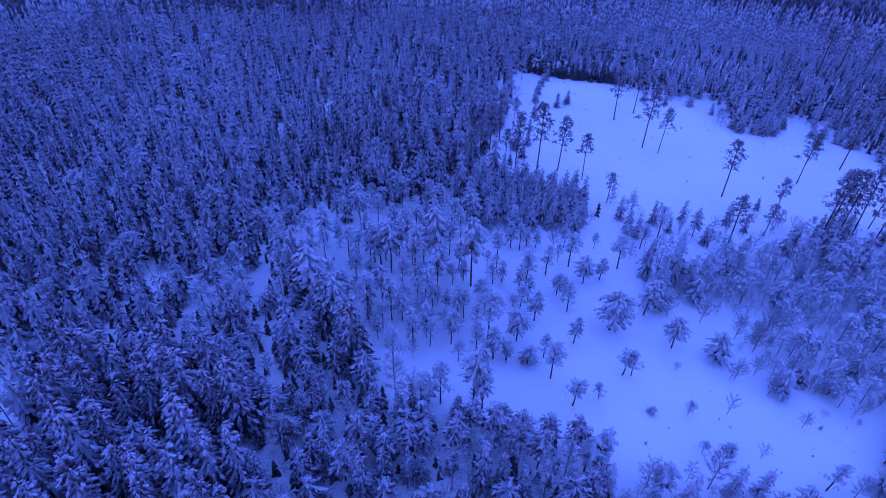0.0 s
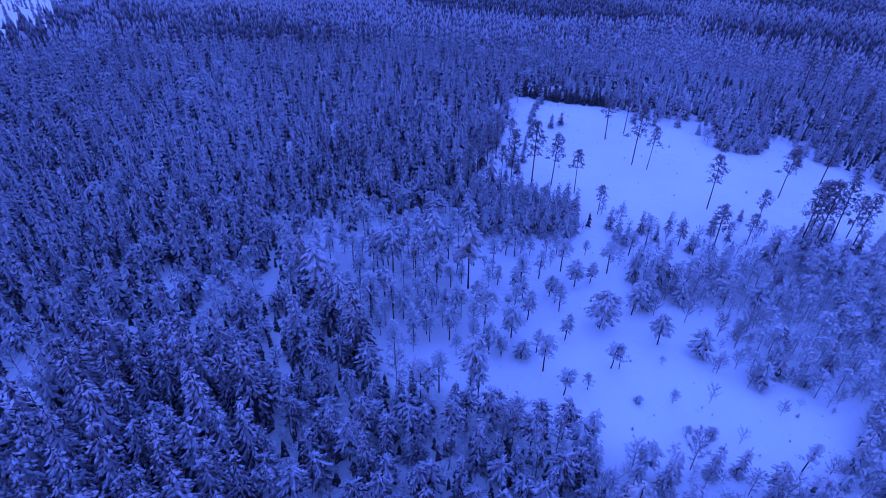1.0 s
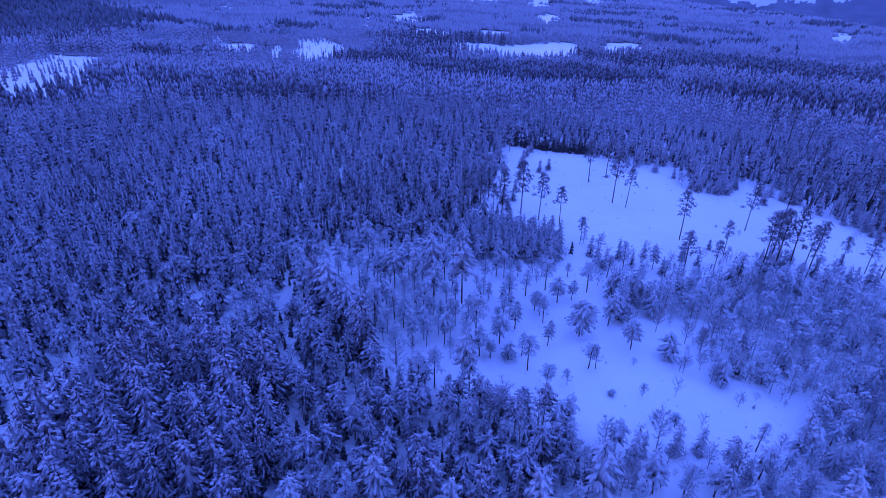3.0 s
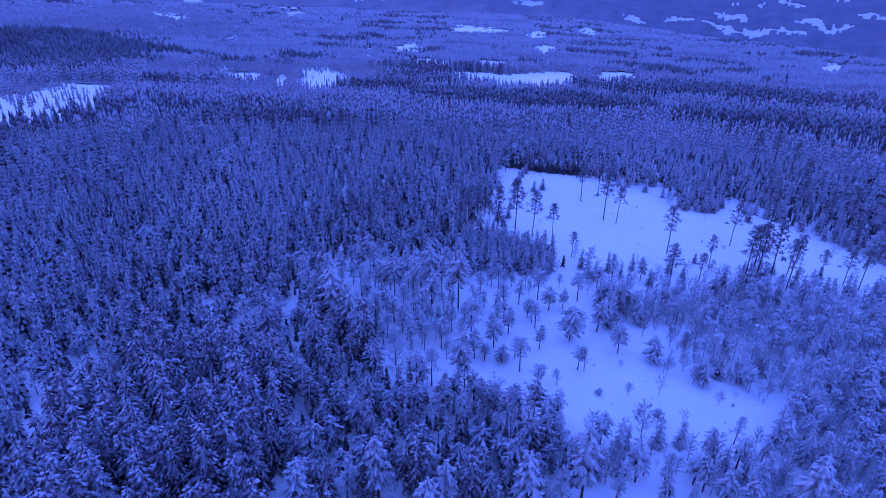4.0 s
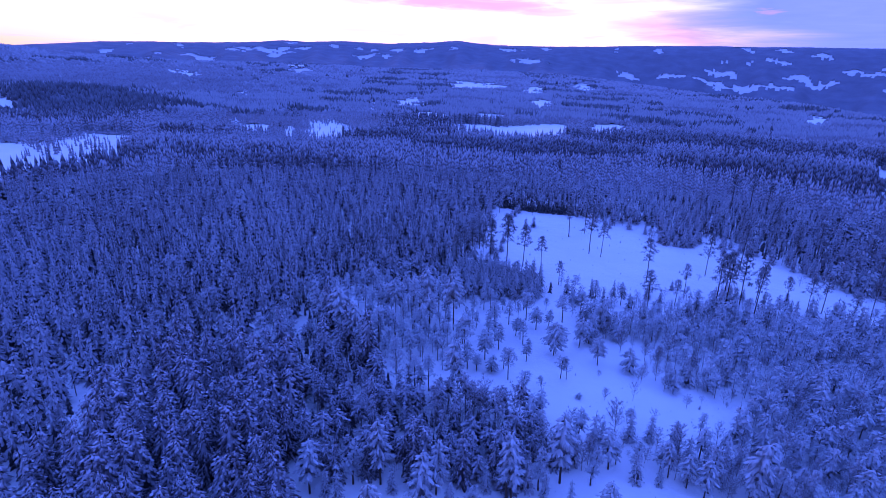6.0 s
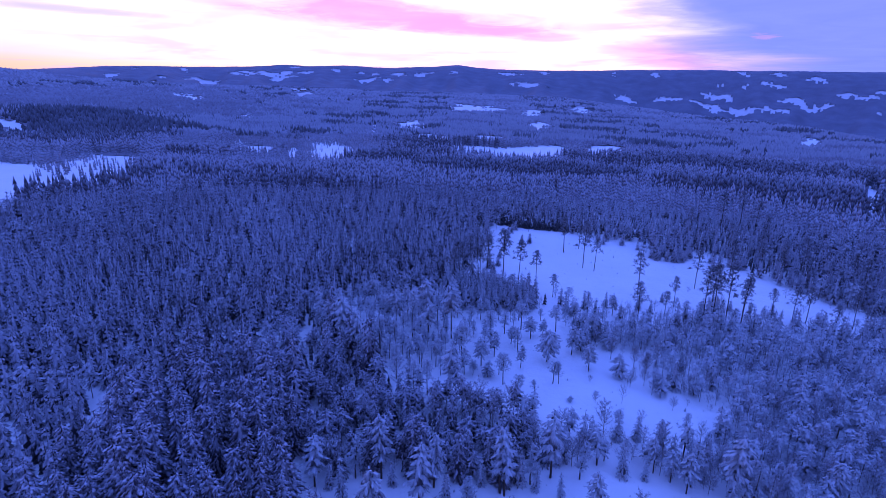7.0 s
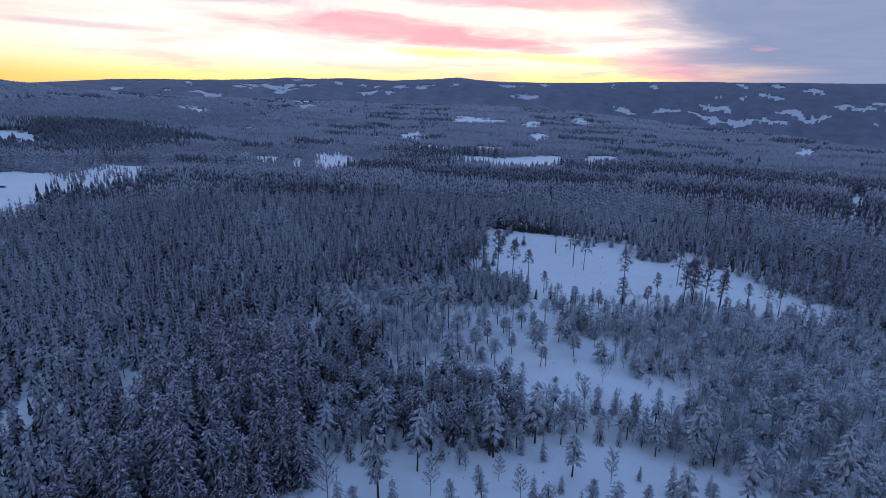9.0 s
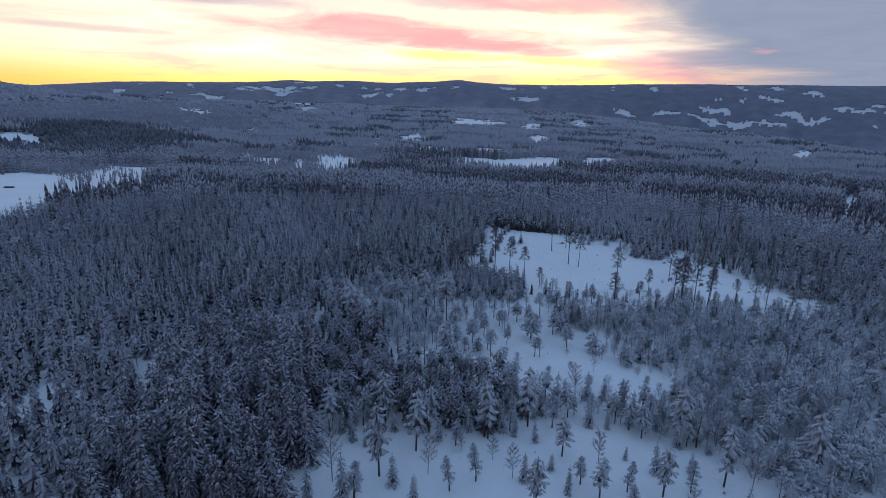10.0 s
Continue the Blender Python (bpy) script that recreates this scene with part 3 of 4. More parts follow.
def birch(level, height=10.0, radius=2.2):
    """Bare birch under hoar frost: a slim stem, rising limbs and a haze of twigs."""
    trunk, crown = Shape(), Shape()
    trunk.pole([(0, 0, -0.3), (uni(-0.3, 0.3), uni(-0.3, 0.3), height * 0.85)], (0.11, 0.02), (5, 3, 3)[level])
    n = (22, 14, 6)[level]
    for k in range(n):
        u = 0.22 + 0.68 * k / n
        az = k * 2.4 + uni(-0.4, 0.4)
        out = Vector((math.cos(az), math.sin(az), 0))
        L = radius * (1.15 - 0.8 * u) * uni(0.8, 1.25)
        a = Vector((0, 0, u * height))
        b = a + out * L + Vector((0, 0, L * uni(0.9, 1.5)))
        s = Vector((-out.y, out.x, 0))
        trunk.put((a + s * 0.04, a - s * 0.04, a + Vector((0, 0, 0.08)), b), ((0, 1, 3), (1, 2, 3), (2, 0, 3)))
        for i in range((38, 14, 6)[level]):
            q = a.lerp(b, uni(0.25, 1.0))
            d = Vector((uni(-1, 1), uni(-1, 1), uni(-0.35, 0.8))) + out * 0.4
            crown.strip(q, q + d.normalized() * uni(0.4, 0.95) * (1, 1.2, 1.4)[level], (0.045, 0.10, 0.20)[level], Vector((uni(-1, 1), uni(-1, 1), uni(-0.5, 0.5))).normalized())
    return trunk, crown


def far_clump(tops):
    """A few crowns of a far wood."""
    c = Shape()
    for k in range(tops):
        d = Shape()
        d.cone(0, uni(0.45, 0.85), uni(0.26, 0.40), 5 if tops < 3 else 4)
        ox, oy = uni(-0.45, 0.45), uni(-0.45, 0.45)
        c.put([(p[0] + ox, p[1] + oy, p[2]) for p in d.v], d.f)
    return Shape(), c


# ---- single trees ----
def tree_thing(name, shapes, wood, leaf, label, group):
    """A tree as a thing: an empty at its foot with trunk and crown."""
    e = new(name)
    tagged(e, label, "tree", group)
    for part_name, s, mt in (("trunk", shapes[0], wood), ("crown", shapes[1], leaf)):
        v, f = s.arrays()
        ob = new(part_name, mesh_from(part_name, v, f, [mt]))
        ob.parent = e
    return e


def planted(protos, rows):
    """Plant rows of (x, y, height) with one of the kinds in turn; the first use of each kind is the thing itself."""
    for i, (x, y, tall) in enumerate(rows):
        k = i % len(protos)
        ob, own = protos[k]
        wide = (tall / own) * uni(0.9, 1.12) * (own / tall) ** 0.25
        m = pose(x, y, float(land(x, y)), uni(-2, 2), uni(-2, 2), uni(0, 360)) @ Matrix.Diagonal((wide, wide, tall / own, 1))
        if "used" in ob:
            copy_thing(ob, m)
        else:
            ob.matrix_basis = m
            ob["used"] = 1


# tall pines that were left standing round the upper clearing
TALL = [(95, 165, 22), (126, 176, 22), (48, 172, 18), (40, 177, 22), (32, 174, 23), (76, 198, 22), (81, 194, 19), (70, 222, 18), (80, 229, 18), (24, 172, 20), (54, 158, 12), (115, 140, 21), (118, 138, 23), (126, 142, 22), (137, 150, 17), (87, 138, 15), (108, 154, 12), (148, 188, 20), (21, 177, 16), (100, 143, 10), (121, 146, 20), (131, 139, 19), (154, 255, 22), (182, 276, 23), (202, 291, 22), (204, 276, 19), (-179, 289, 20), (-84, 318, 16), (185, 206, 15), (178, 139, 15), (181, 136, 13), (166, 133, 12), (160, 142, 15), (156, 145, 13), (148, 147, 14), (175, 191, 17), (193, 202, 18), (183, 184, 15), (196, 160, 15), (202, 170, 18), (170, 200, 16), (160, 214, 17), (210, 190, 18), (165, 226, 18), (192, 240, 19), (176, 216, 17), (12, 180, 18), (16, 190, 16), (20, 198, 17), (8, 168, 16), (26, 208, 14)]
# small pines of the bog
BOG_A = [(23, 115, 12), (24, 102, 11), (43, 86, 9), (45, 86, 8), (57, 95, 11), (9, 91, 10), (12, 95, 15.5), (13, 89, 11), (16, 89, 7.5), (16, 88, 8.5), (19, 95, 11.5), (25, 90, 9), (26, 84, 11), (33, 95, 9.5), (30, 77, 10.5), (36, 79, 7.5), (39, 117, 10), (29, 120, 11.5), (50, 124, 10.5), (10, 109, 7.5), (16, 127, 10), (14, 115, 9.5), (31, 112, 8), (33, 106, 11.5), (36, 124, 11), (44, 119, 8), (21, 88, 6.5), (45, 133, 8), (56, 138, 6), (66, 140, 12.5), (59, 134, 8), (77, 141, 10.5), (80, 136, 8), (55, 67, 5), (60, 66, 5), (77, 60, 10), (63, 119, 10), (53, 106, 12), (19, 107, 5)]
# the grove of slim pines on the bog's western side
GROVE = [(-20, 121, 14.5), (-19, 122, 14), (-17, 120, 15.5), (-16, 123, 13.5), (-14, 118, 18.5), (-10, 127, 15.5), (-7, 113, 19), (-12, 123, 12.5), (-5, 120, 14.5), (-1, 118, 16), (2, 127, 12.5), (3, 114, 7), (6, 116, 6.5), (5, 130, 14), (8, 114, 17), (-23, 114, 11.5), (-18, 100, 15), (-18, 103, 11.5), (-12, 100, 14.5), (-15, 106, 9.5), (-6, 92, 11.5), (-4, 105, 13.5), (-2, 104, 9.5), (-2, 92, 9.5), (3, 93, 8.5), (4, 101, 11), (6, 102, 8.5), (-5, 103, 6.5), (-3, 72, 15), (8, 76, 13), (10, 75, 13.5), (1, 76, 12), (-30, 103, 14), (-28, 107, 13), (-31, 101, 15.5), (-22, 127, 13), (-8, 132, 12), (-3, 135, 13), (3, 137, 12), (9, 139, 11), (-14, 131, 13), (-26, 121, 12), (-34, 112, 14), (-38, 108, 15), (-25, 96, 13), (-22, 92, 14), (-10, 84, 13), (-36, 119, 13), (-10, 110, 12), (-1, 111, 12), (-42, 112, 13), (-38, 125, 13), (-34, 130, 12), (-29, 134, 13), (-25, 137, 12), (-44, 118, 14), (-33, 122, 10), (-30, 128, 9), (-20, 138, 12), (-37, 115, 9)]
# trees of the near clearing
NEAR_A = [(86, 19, 18), (37, 34, 8), (19, 16, 12), (29, 18, 11), (32, 17, 9), (44, 28, 8), (43, 13, 11), (47, 17, 8), (54, 26, 10), (69, 23, 11), (68, 14, 9), (79, 24, 8), (59, 15, 8), (6, 18, 12), (-3, 13, 11), (-7, 16, 13), (-17, 30, 17), (-12, 6, 11), (-19, 13, 17), (-15, 7, 16), (2, 27, 11), (-13, 28, 5), (22, 35, 16), (93, 18, 14), (105, 23, 14), (113, 24, 12), (-24, 7, 14)]

tall_pines = [(tree_thing("pine_tree", pine(0, 18, 2.6, c, 0.25), BARK, TALL_PINE, "tall snow-dusted pine with a bare stem beside a clearing", "tall pines"), 18) for c in (0.5, 0.42, 0.56, 0.48)]
planted(tall_pines, TALL)
BOG_LABEL = "small snow-dusted pine with a bare stem on the open bog"
bog_pines = [(tree_thing("pine_tree", shape, BARK, FROST_PINE, BOG_LABEL, "bog pines"), 11) for shape in (pine(0, 11, 2.4, 0.46, 0.5), laden_pine(11, 2.0, 0.38, 0.35, 46), bog_pine(11, 2.5, 0.42, 0.6), pine(0, 11, 2.1, 0.42, 0.6), laden_pine(11, 2.3, 0.42, 0.55, 50), pine(0, 11, 1.9, 0.33, 0.2))]
broad_pine = tree_thing("pine_tree", laden_pine(13, 3.9, 0.34, 0.5, 90), BARK, FROST_PINE, "broad round-crowned pine standing alone on the open bog", "bog pines")
planted([(broad_pine, 13)], [(43, 100, 13)])
# bushes and low birches on the bog's eastern side, and young spruces in the upper clearing
BUSHES = [(69, 86, 6), (78, 82, 8), (75, 82, 6), (86, 83, 4), (67, 92, 8), (67, 104, 10), (64, 113, 8), (57, 109, 8), (77, 95, 10), (83, 102, 10), (68, 112, 7), (57, 98, 5), (88, 93, 7), (89, 83, 5), (74, 99, 9), (56, 88, 3), (47, 76, 2), (55, 76, 5), (79, 74, 5), (21, 88, 6), (59, 106, 8)]
YOUNG = [(119, 219, 8), (121, 216, 9), (126, 215, 8), (130, 214, 9), (134, 214, 8), (141, 221, 7), (126, 223, 8), (135, 222, 9), (160, 233, 5), (164, 232, 6), (168, 230, 7), (173, 230, 6), (147, 204, 9), (161, 206, 8), (47, 232, 7), (52, 236, 6), (123, 219, 7), (131, 218, 6), (137, 217, 7), (28, 186, 6), (31, 196, 7), (26, 192, 8), (33, 208, 6), (36, 221, 7), (40, 245, 8), (38, 236, 6), (43, 255, 7), (46, 262, 6), (23, 180, 5), (88, 243, 5), (97, 240, 6), (108, 240, 7), (115, 232, 6), (150, 214, 6), (178, 176, 5), (186, 160, 5), (150, 150, 6), (132, 152, 5), (104, 158, 5)]
HEDGE = [(-36, 301), (-12, 296), (0, 291), (23, 283), (33, 274), (42, 270), (50, 267), (58, 266), (66, 265), (74, 264), (80, 262)]
slim_pines = [(tree_thing("pine_tree", shape, BARK, FROST_PINE, "slim snow-laden pine with a bare stem beside the bog", "pines at the bog's edge"), 13) for shape in (laden_pine(13, 1.9, 0.42, 0.35), pine(0, 13, 2.2, 0.48, 0.35), laden_pine(13, 1.7, 0.36, 0.3), pine(0, 13, 2.3, 0.44, 0.4), laden_pine(13, 2.2, 0.46, 0.5, 44))]
planted(slim_pines, GROVE)
# lesser trees among them, thinning out towards the middle of the bog
MIDST = [(-24, 94), (-30, 122), (-10, 140), (14, 141), (40, 138), (36, 112), (18, 98), (6, 86), (-8, 84)]
taken, midst = [(x, y) for x, y, h in GROVE + BOG_A], []
for k in range(600):
    x, y = uni(-30, 42), uni(84, 141)
    if len(midst) < 64 and inside(MIDST, np.array([x]), np.array([y]))[0] and random.random() < (1.0 if x < 6 or y > 126 else 0.35) and min(math.hypot(x - a, y - b) for a, b in taken) > 2.6:
        taken.append((x, y))
        midst.append((x, y, uni(5.5, 10.5)))
midst_trees = [slim_pines[0], slim_pines[3], (tree_thing("birch_tree", birch(0, 9, 2.0), BIRCH_BARK, TWIGS, "slender birch white with hoar frost among the bog pines", "birches of the bog"), 9), slim_pines[2]]
planted(midst_trees, midst)
young_spruces = [(tree_thing("spruce_tree", spruce(0, 8, r), BARK, SPRUCE, "young snow-dusted spruce in a group on the clearing", "young spruces"), 8) for r in (1.6, 1.9)]
planted(young_spruces, YOUNG)
dark_spruces = [(tree_thing("spruce_tree", spruce(1, 6, r), BARK, DARK_NEEDLES, "low dark spruce in the row at the clearing's far edge", "row of dark spruces"), 6) for r in (1.9, 2.3)]
row = []
for (xa, ya), (xb, yb) in zip(HEDGE, HEDGE[1:]):
    for k in range(11):
        if random.random() < 0.85:
            row.append((xa + (xb - xa) * k / 11 + uni(-1, 1), ya + (yb - ya) * k / 11 + uni(-2, 2), uni(4.2, 7.2)))
planted(dark_spruces, row)
low_birches = [(tree_thing(name, shape, wood, leaf, label, "low growth of the bog"), 7) for name, shape, wood, leaf, label in (
    ("birch_tree", birch(0, 7, 2.4), BIRCH_BARK, TWIGS, "low bushy birch white with hoar frost on the bog"),
    ("pine_tree", laden_pine(7, 1.9, 0.16, 0.45, 34), BARK, FROST_PINE, "low bushy pine under frost on the bog"),
    ("birch_tree", birch(0, 7, 2.0), BIRCH_BARK, TWIGS, "low bushy birch white with hoar frost on the bog"))]
planted(low_birches, BUSHES)
planted(bog_pines, BOG_A)
# the belt of snow-laden trees between the bog and the small clearing
BELT = [(-36, 86), (-19, 84), (-9, 77), (2, 72), (18, 71), (26, 67), (33, 62), (48, 57), (77, 55), (104, 50), (104, 36), (85, 34), (67, 39), (58, 50), (39, 46), (22, 38), (3, 43), (-17, 36), (-33, 46)]
belt_rows = []
for gx in np.arange(-36, 104, 4.5):
    for gy in np.arange(34, 88, 4.5):
        x, y = gx + uni(-2.0, 2.0), gy + uni(-2.0, 2.0)
        if inside(BELT, np.array([x]), np.array([y]))[0] and random.random() < (0.93 if x < 60 else 0.7):
            belt_rows.append((x, y, (12.5 if x < 30 else 11.0 if x < 60 else 9.5) * uni(0.72, 1.15)))
BELT_LABEL = "snow-laden tree in the belt between the bog and the small clearing"
belt_trees = [(tree_thing(name, shape, wood, leaf, BELT_LABEL, "trees of the belt"), 12) for name, shape, wood, leaf in (
    ("pine_tree", laden_pine(12, 2.6, 0.28, 0.5), BARK, LADEN), ("spruce_tree", spruce(0, 12, 2.3), BARK, LADEN), ("pine_tree", laden_pine(12, 2.1, 0.22, 0.35), BARK, LADEN),
    ("pine_tree", laden_pine(12, 3.0, 0.34, 0.6), BARK, LADEN), ("spruce_tree", spruce(0, 12, 1.8), BARK, LADEN), ("birch_tree", birch(0, 12, 2.6), BIRCH_BARK, TWIGS), ("pine_tree", laden_pine(12, 2.3, 0.40, 0.45), BARK, LADEN))]
planted(belt_trees, [row for row in belt_rows if row[0] < 36])
pale_belt = [(tree_thing(name, shape, wood, leaf, "hazy frosted tree at the thin end of the belt", "trees of the belt"), 10) for name, shape, wood, leaf in (
    ("pine_tree", laden_pine(10, 1.9, 0.34, 0.45, 34), BARK, FROST_PINE), ("birch_tree", birch(0, 10, 2.6), BIRCH_BARK, TWIGS), ("birch_tree", birch(0, 10, 2.2), BIRCH_BARK, TWIGS), ("spruce_tree", spruce(0, 10, 1.6), BARK, YOUNG_SPRUCE))]
BELT_EAST = [(28, 66), (48, 60), (77, 58), (90, 64), (100, 78), (130, 84), (135, 30), (104, 16), (96, 24), (86, 33), (68, 38), (58, 49), (40, 45), (30, 42)]
thick_rows = []
for gx in np.arange(28, 134, 4.2):
    for gy in np.arange(16, 84, 4.2):
        x, y = gx + uni(-1.9, 1.9), gy + uni(-1.9, 1.9)
        if inside(BELT_EAST, np.array([x]), np.array([y]))[0] and random.random() < 0.75:
            thick_rows.append((x, y, uni(5.5, 11.5)))
planted(pale_belt, thick_rows)
young_pines = [(tree_thing(name, shape, wood, leaf, what + " in the small clearing", "trees of the small clearing"), 10) for name, shape, wood, leaf, what in (
    ("pine_tree", laden_pine(10, 1.7, 0.34, 0.35), BARK, FROST_PINE, "snow-laden young pine with a thin bare stem"),
    ("spruce_tree", spruce(0, 10, 1.35), BARK, FROST_PINE, "slim frosted young spruce"),
    ("pine_tree", bog_pine(10, 1.7, 0.25, 0.0), BARK, FROST_PINE, "slender frosted young pine"),
    ("birch_tree", birch(0, 10, 2.0), BIRCH_BARK, TWIGS, "bare birch white with hoar frost"),
    ("spruce_tree", spruce(0, 10, 1.7), BARK, YOUNG_SPRUCE, "narrow snow-laden spruce"))]
NEAR_B = [(12, 12, 9), (24, 25, 7), (40, 22, 6), (51, 12, 7), (62, 28, 6), (76, 16, 8), (15, 28, 6), (-9, 24, 8), (34, 8, 9), (88, 10, 10), (58, 6, 9), (72, 5, 10), (3, 8, 9)]
planted(young_pines, NEAR_A + NEAR_B)
EDGE = [(-24, 34), (-8, 37), (6, 34), (22, 38), (36, 43), (50, 48), (64, 46), (78, 41), (90, 32)]
edge_rows = []
for (xa, ya), (xb, yb) in zip(EDGE, EDGE[1:]):
    for k in range(4):
        edge_rows.append((xa + (xb - xa) * k / 4 + uni(-2, 2), ya + (yb - ya) * k / 4 + uni(-6, 2), uni(6, 12)))
planted([young_pines[k] for k in (0, 4, 2, 1)], edge_rows)


def saplings():
    """Small spruces and bushes that stick out of the snow of the clearings."""
    kinds_of = [(tree_thing("spruce_sapling", spruce(1, 3, r), BARK, FROST_PINE, "small dark spruce sapling sticking out of the snow", "saplings"), 3) for r in (0.75, 0.6, 0.9)]
    x, y = np.random.uniform(-40, 200, 1500), np.random.uniform(-5, 270, 1500)
    ok = (inside(UPPER_CLEARING, x, y) & (np.random.uniform(0, 1, 1500) < 0.45)) | (inside(BOG, x, y) & (np.random.uniform(0, 1, 1500) < 0.35)) | (inside(NEAR_CLEARING, x, y) & (np.random.uniform(0, 1, 1500) < 0.25))
    planted(kinds_of, [(float(a), float(b), 0.7 + 2.6 * float(np.random.uniform()) ** 2.2) for a, b in zip(x[ok], y[ok])])


saplings()

# ---- the wood ----
def wood_points():
    """Jittered points over the land, thinning with the distance; x, y, spacing."""
    out = []
    for r0, r1, s in ((60, 235, 5.3), (235, 330, 4.7), (330, 500, 5.0), (500, 720, 5.2), (720, 1000, 6.0), (1000, 1400, 9.6), (1400, 2000, 13.0), (2000, 3000, 17.0), (3000, 4780, 22.0)):
        lim = r1 * 0.80 + 20
        gx, gy = np.meshgrid(np.arange(-lim, lim, s), np.arange(0, r1, s))
        x, y = gx.ravel() + np.random.uniform(-0.42, 0.42, gx.size) * s, gy.ravel() + np.random.uniform(-0.42, 0.42, gx.size) * s
        r, a = np.hypot(x, y), np.degrees(np.arctan2(x, y))
        keep = (r >= r0) & (r < r1) & (np.abs(a) < 46)
        out.append(np.stack([x[keep] + 6, y[keep] - 110, np.full(keep.sum(), s)], -1))
    # the thicket east of the bog stands closer
    gx, gy = np.meshgrid(np.arange(60, 260, 4.4), np.arange(-10, 190, 4.4))
    x, y = gx.ravel() + np.random.uniform(-2, 2, gx.size), gy.ravel() + np.random.uniform(-2, 2, gx.size)
    out.append(np.stack([x, y, np.full(x.size, 4.4)], -1))
    # so do the young spruces between the clearings
    gx, gy = np.meshgrid(np.arange(11, 44, 3.4), np.arange(143, 166, 3.4))
    x, y = gx.ravel() + np.random.uniform(-1.8, 1.8, gx.size), gy.ravel() + np.random.uniform(-1.8, 1.8, gx.size)
    out.append(np.stack([x, y, np.full(x.size, 4.0)], -1))
    p = np.concatenate(out)
    belt = inside([(-433, 465), (-420, 557), (-300, 440), (-262, 370), (-347, 360)], p[:, 0], p[:, 1]) & (np.random.uniform(0, 1, len(p)) < 0.17)
    r = np.hypot(p[:, 0] - 6, p[:, 1] + 110)
    belt |= (r > 690) & (r < 1000) & (p[:, 0] < -60) & (np.random.uniform(0, 1, len(p)) < 0.13)
    p_open = inside(SPARSE, p[:, 0], p[:, 1])
    thin_far = p_open & (np.random.uniform(0, 1, len(p)) < np.where(inside(SPARSE_OPEN, p[:, 0], p[:, 1]), 0.12, 0.08))
    belt |= (r > 1200) & (np.random.uniform(0, 1, len(p)) < 0.07)
    thin = (inside(THIN, p[:, 0], p[:, 1]) & (np.random.uniform(0, 1, len(p)) < 0.55)) | (inside(STRIP, p[:, 0], p[:, 1]) & (np.random.uniform(0, 1, len(p)) < 0.36)) | inside(BELT, p[:, 0], p[:, 1]) | inside([(30, 40), (30, 74), (84, 66), (84, 38)], p[:, 0], p[:, 1])
    thin |= inside(FRINGE, p[:, 0], p[:, 1]) & (np.random.uniform(0, 1, len(p)) < 0.12)
    # gaps with snow in the eastern thicket
    east = (p[:, 0] > 62) & (p[:, 1] < 175) & (r < 330)
    gap = rolling(p[:, 0] * 9 + 30, p[:, 1] * 9) + 0.6 * rolling(p[:, 0] * 23, p[:, 1] * 23 + 80)
    thin |= east & ~inside(EAST, p[:, 0], p[:, 1]) & (np.random.uniform(0, 1, len(p)) < np.where(gap > 0.7, 0.62, 0.15))
    thin |= thin_far
    p, belt = p[~thin], belt[~thin]
    stray = np.random.normal(0, 3.0, (2, len(p)))
    return p[~open_ground(p[:, 0] + stray[0], p[:, 1] + stray[1]) | belt]


def kind_of(x, y):
    """0 spruce, 1 pine, 2 birch."""
    pick = np.random.uniform(0, 1, x.shape)
    birchy = 0.05 + 0.10 * inside(FRINGE, x, y) + 0.12 * smooth(0.15, 0.6, rolling(x * 2.2 + 900, y * 2.2 - 400) + 0.5 * rolling(x * 5.1, y * 5.1 + 700)) * smooth(140, 240, y)
    piney = np.where(x < 40, 0.05, 0.10)
    right = smooth(45, 75, x) * smooth(190, 150, y) * smooth(330, 250, np.hypot(x, y + 110))
    birchy, piney = birchy + right * (0.46 - birchy), piney + right * (0.46 - piney)
    low = smooth(95, 75, y) * smooth(-30, 0, x) * (1 - right)
    piney = piney + low * (0.22 - piney)
    fringe = inside(FRINGE, x, y)
    piney = np.where(fringe, 0.72, piney)
    kind = np.where(pick < birchy, 2, np.where(pick < birchy + piney, 1, 0))
    # what strays out on the open bog is birch or small pine
    out = open_ground(x, y) & (np.hypot(x, y + 110) < 420)
    return np.where(out & (kind == 0), np.where(pick > 0.6, 2, 1), kind)


# stands of wood that differ in snow load, the first paled for mist behind the hill: azimuth, distance, half width, half
# depth, tone
STANDS = [(-30.0, 2000, 14.0, 600, 1), (-33.5, 1130, 6.8, 230, -1), (7.0, 640, 11.0, 55, -1), (29.0, 610, 10.0, 60, -1), (22.0, 480, 15.0, 75, 1), (-18.0, 680, 11.0, 70, 1), (-15.0, 470, 8.0, 35, -1), (-2.0, 900, 9.0, 60, -1), (-13.5, 900, 8.0, 190, 1), (20.0, 1000, 14.0, 80, 1), (24.0, 820, 12.0, 60, -1)]


def tone_of(x, y):
    """-1 for dark stands, 1 for pale ones (heavily frosted, or paled for mist), else 0."""
    r, a = np.hypot(x - 6, y + 110), np.degrees(np.arctan2(x - 6, y + 110))
    free = rolling(x * 1.7 + 900, y * 2.6 - 400) + 0.6 * rolling(x * 5.1, y * 5.1 + 700) + 0.25 * np.random.uniform(-1, 1, x.shape)
    tone = np.where(free > 0.55, 1, np.where(free < -0.60, -1, 0))
    wob = 0.5 * rolling(x * 6 + 40, y * 6) + 0.5 * np.random.uniform(-1, 1, x.shape)
    for ca, cr, wa, wr, v in STANDS:
        tone = np.where(((a - ca) / wa) ** 2 + ((r - cr) / wr) ** 2 < 1 + wob, v, tone)
    return tone


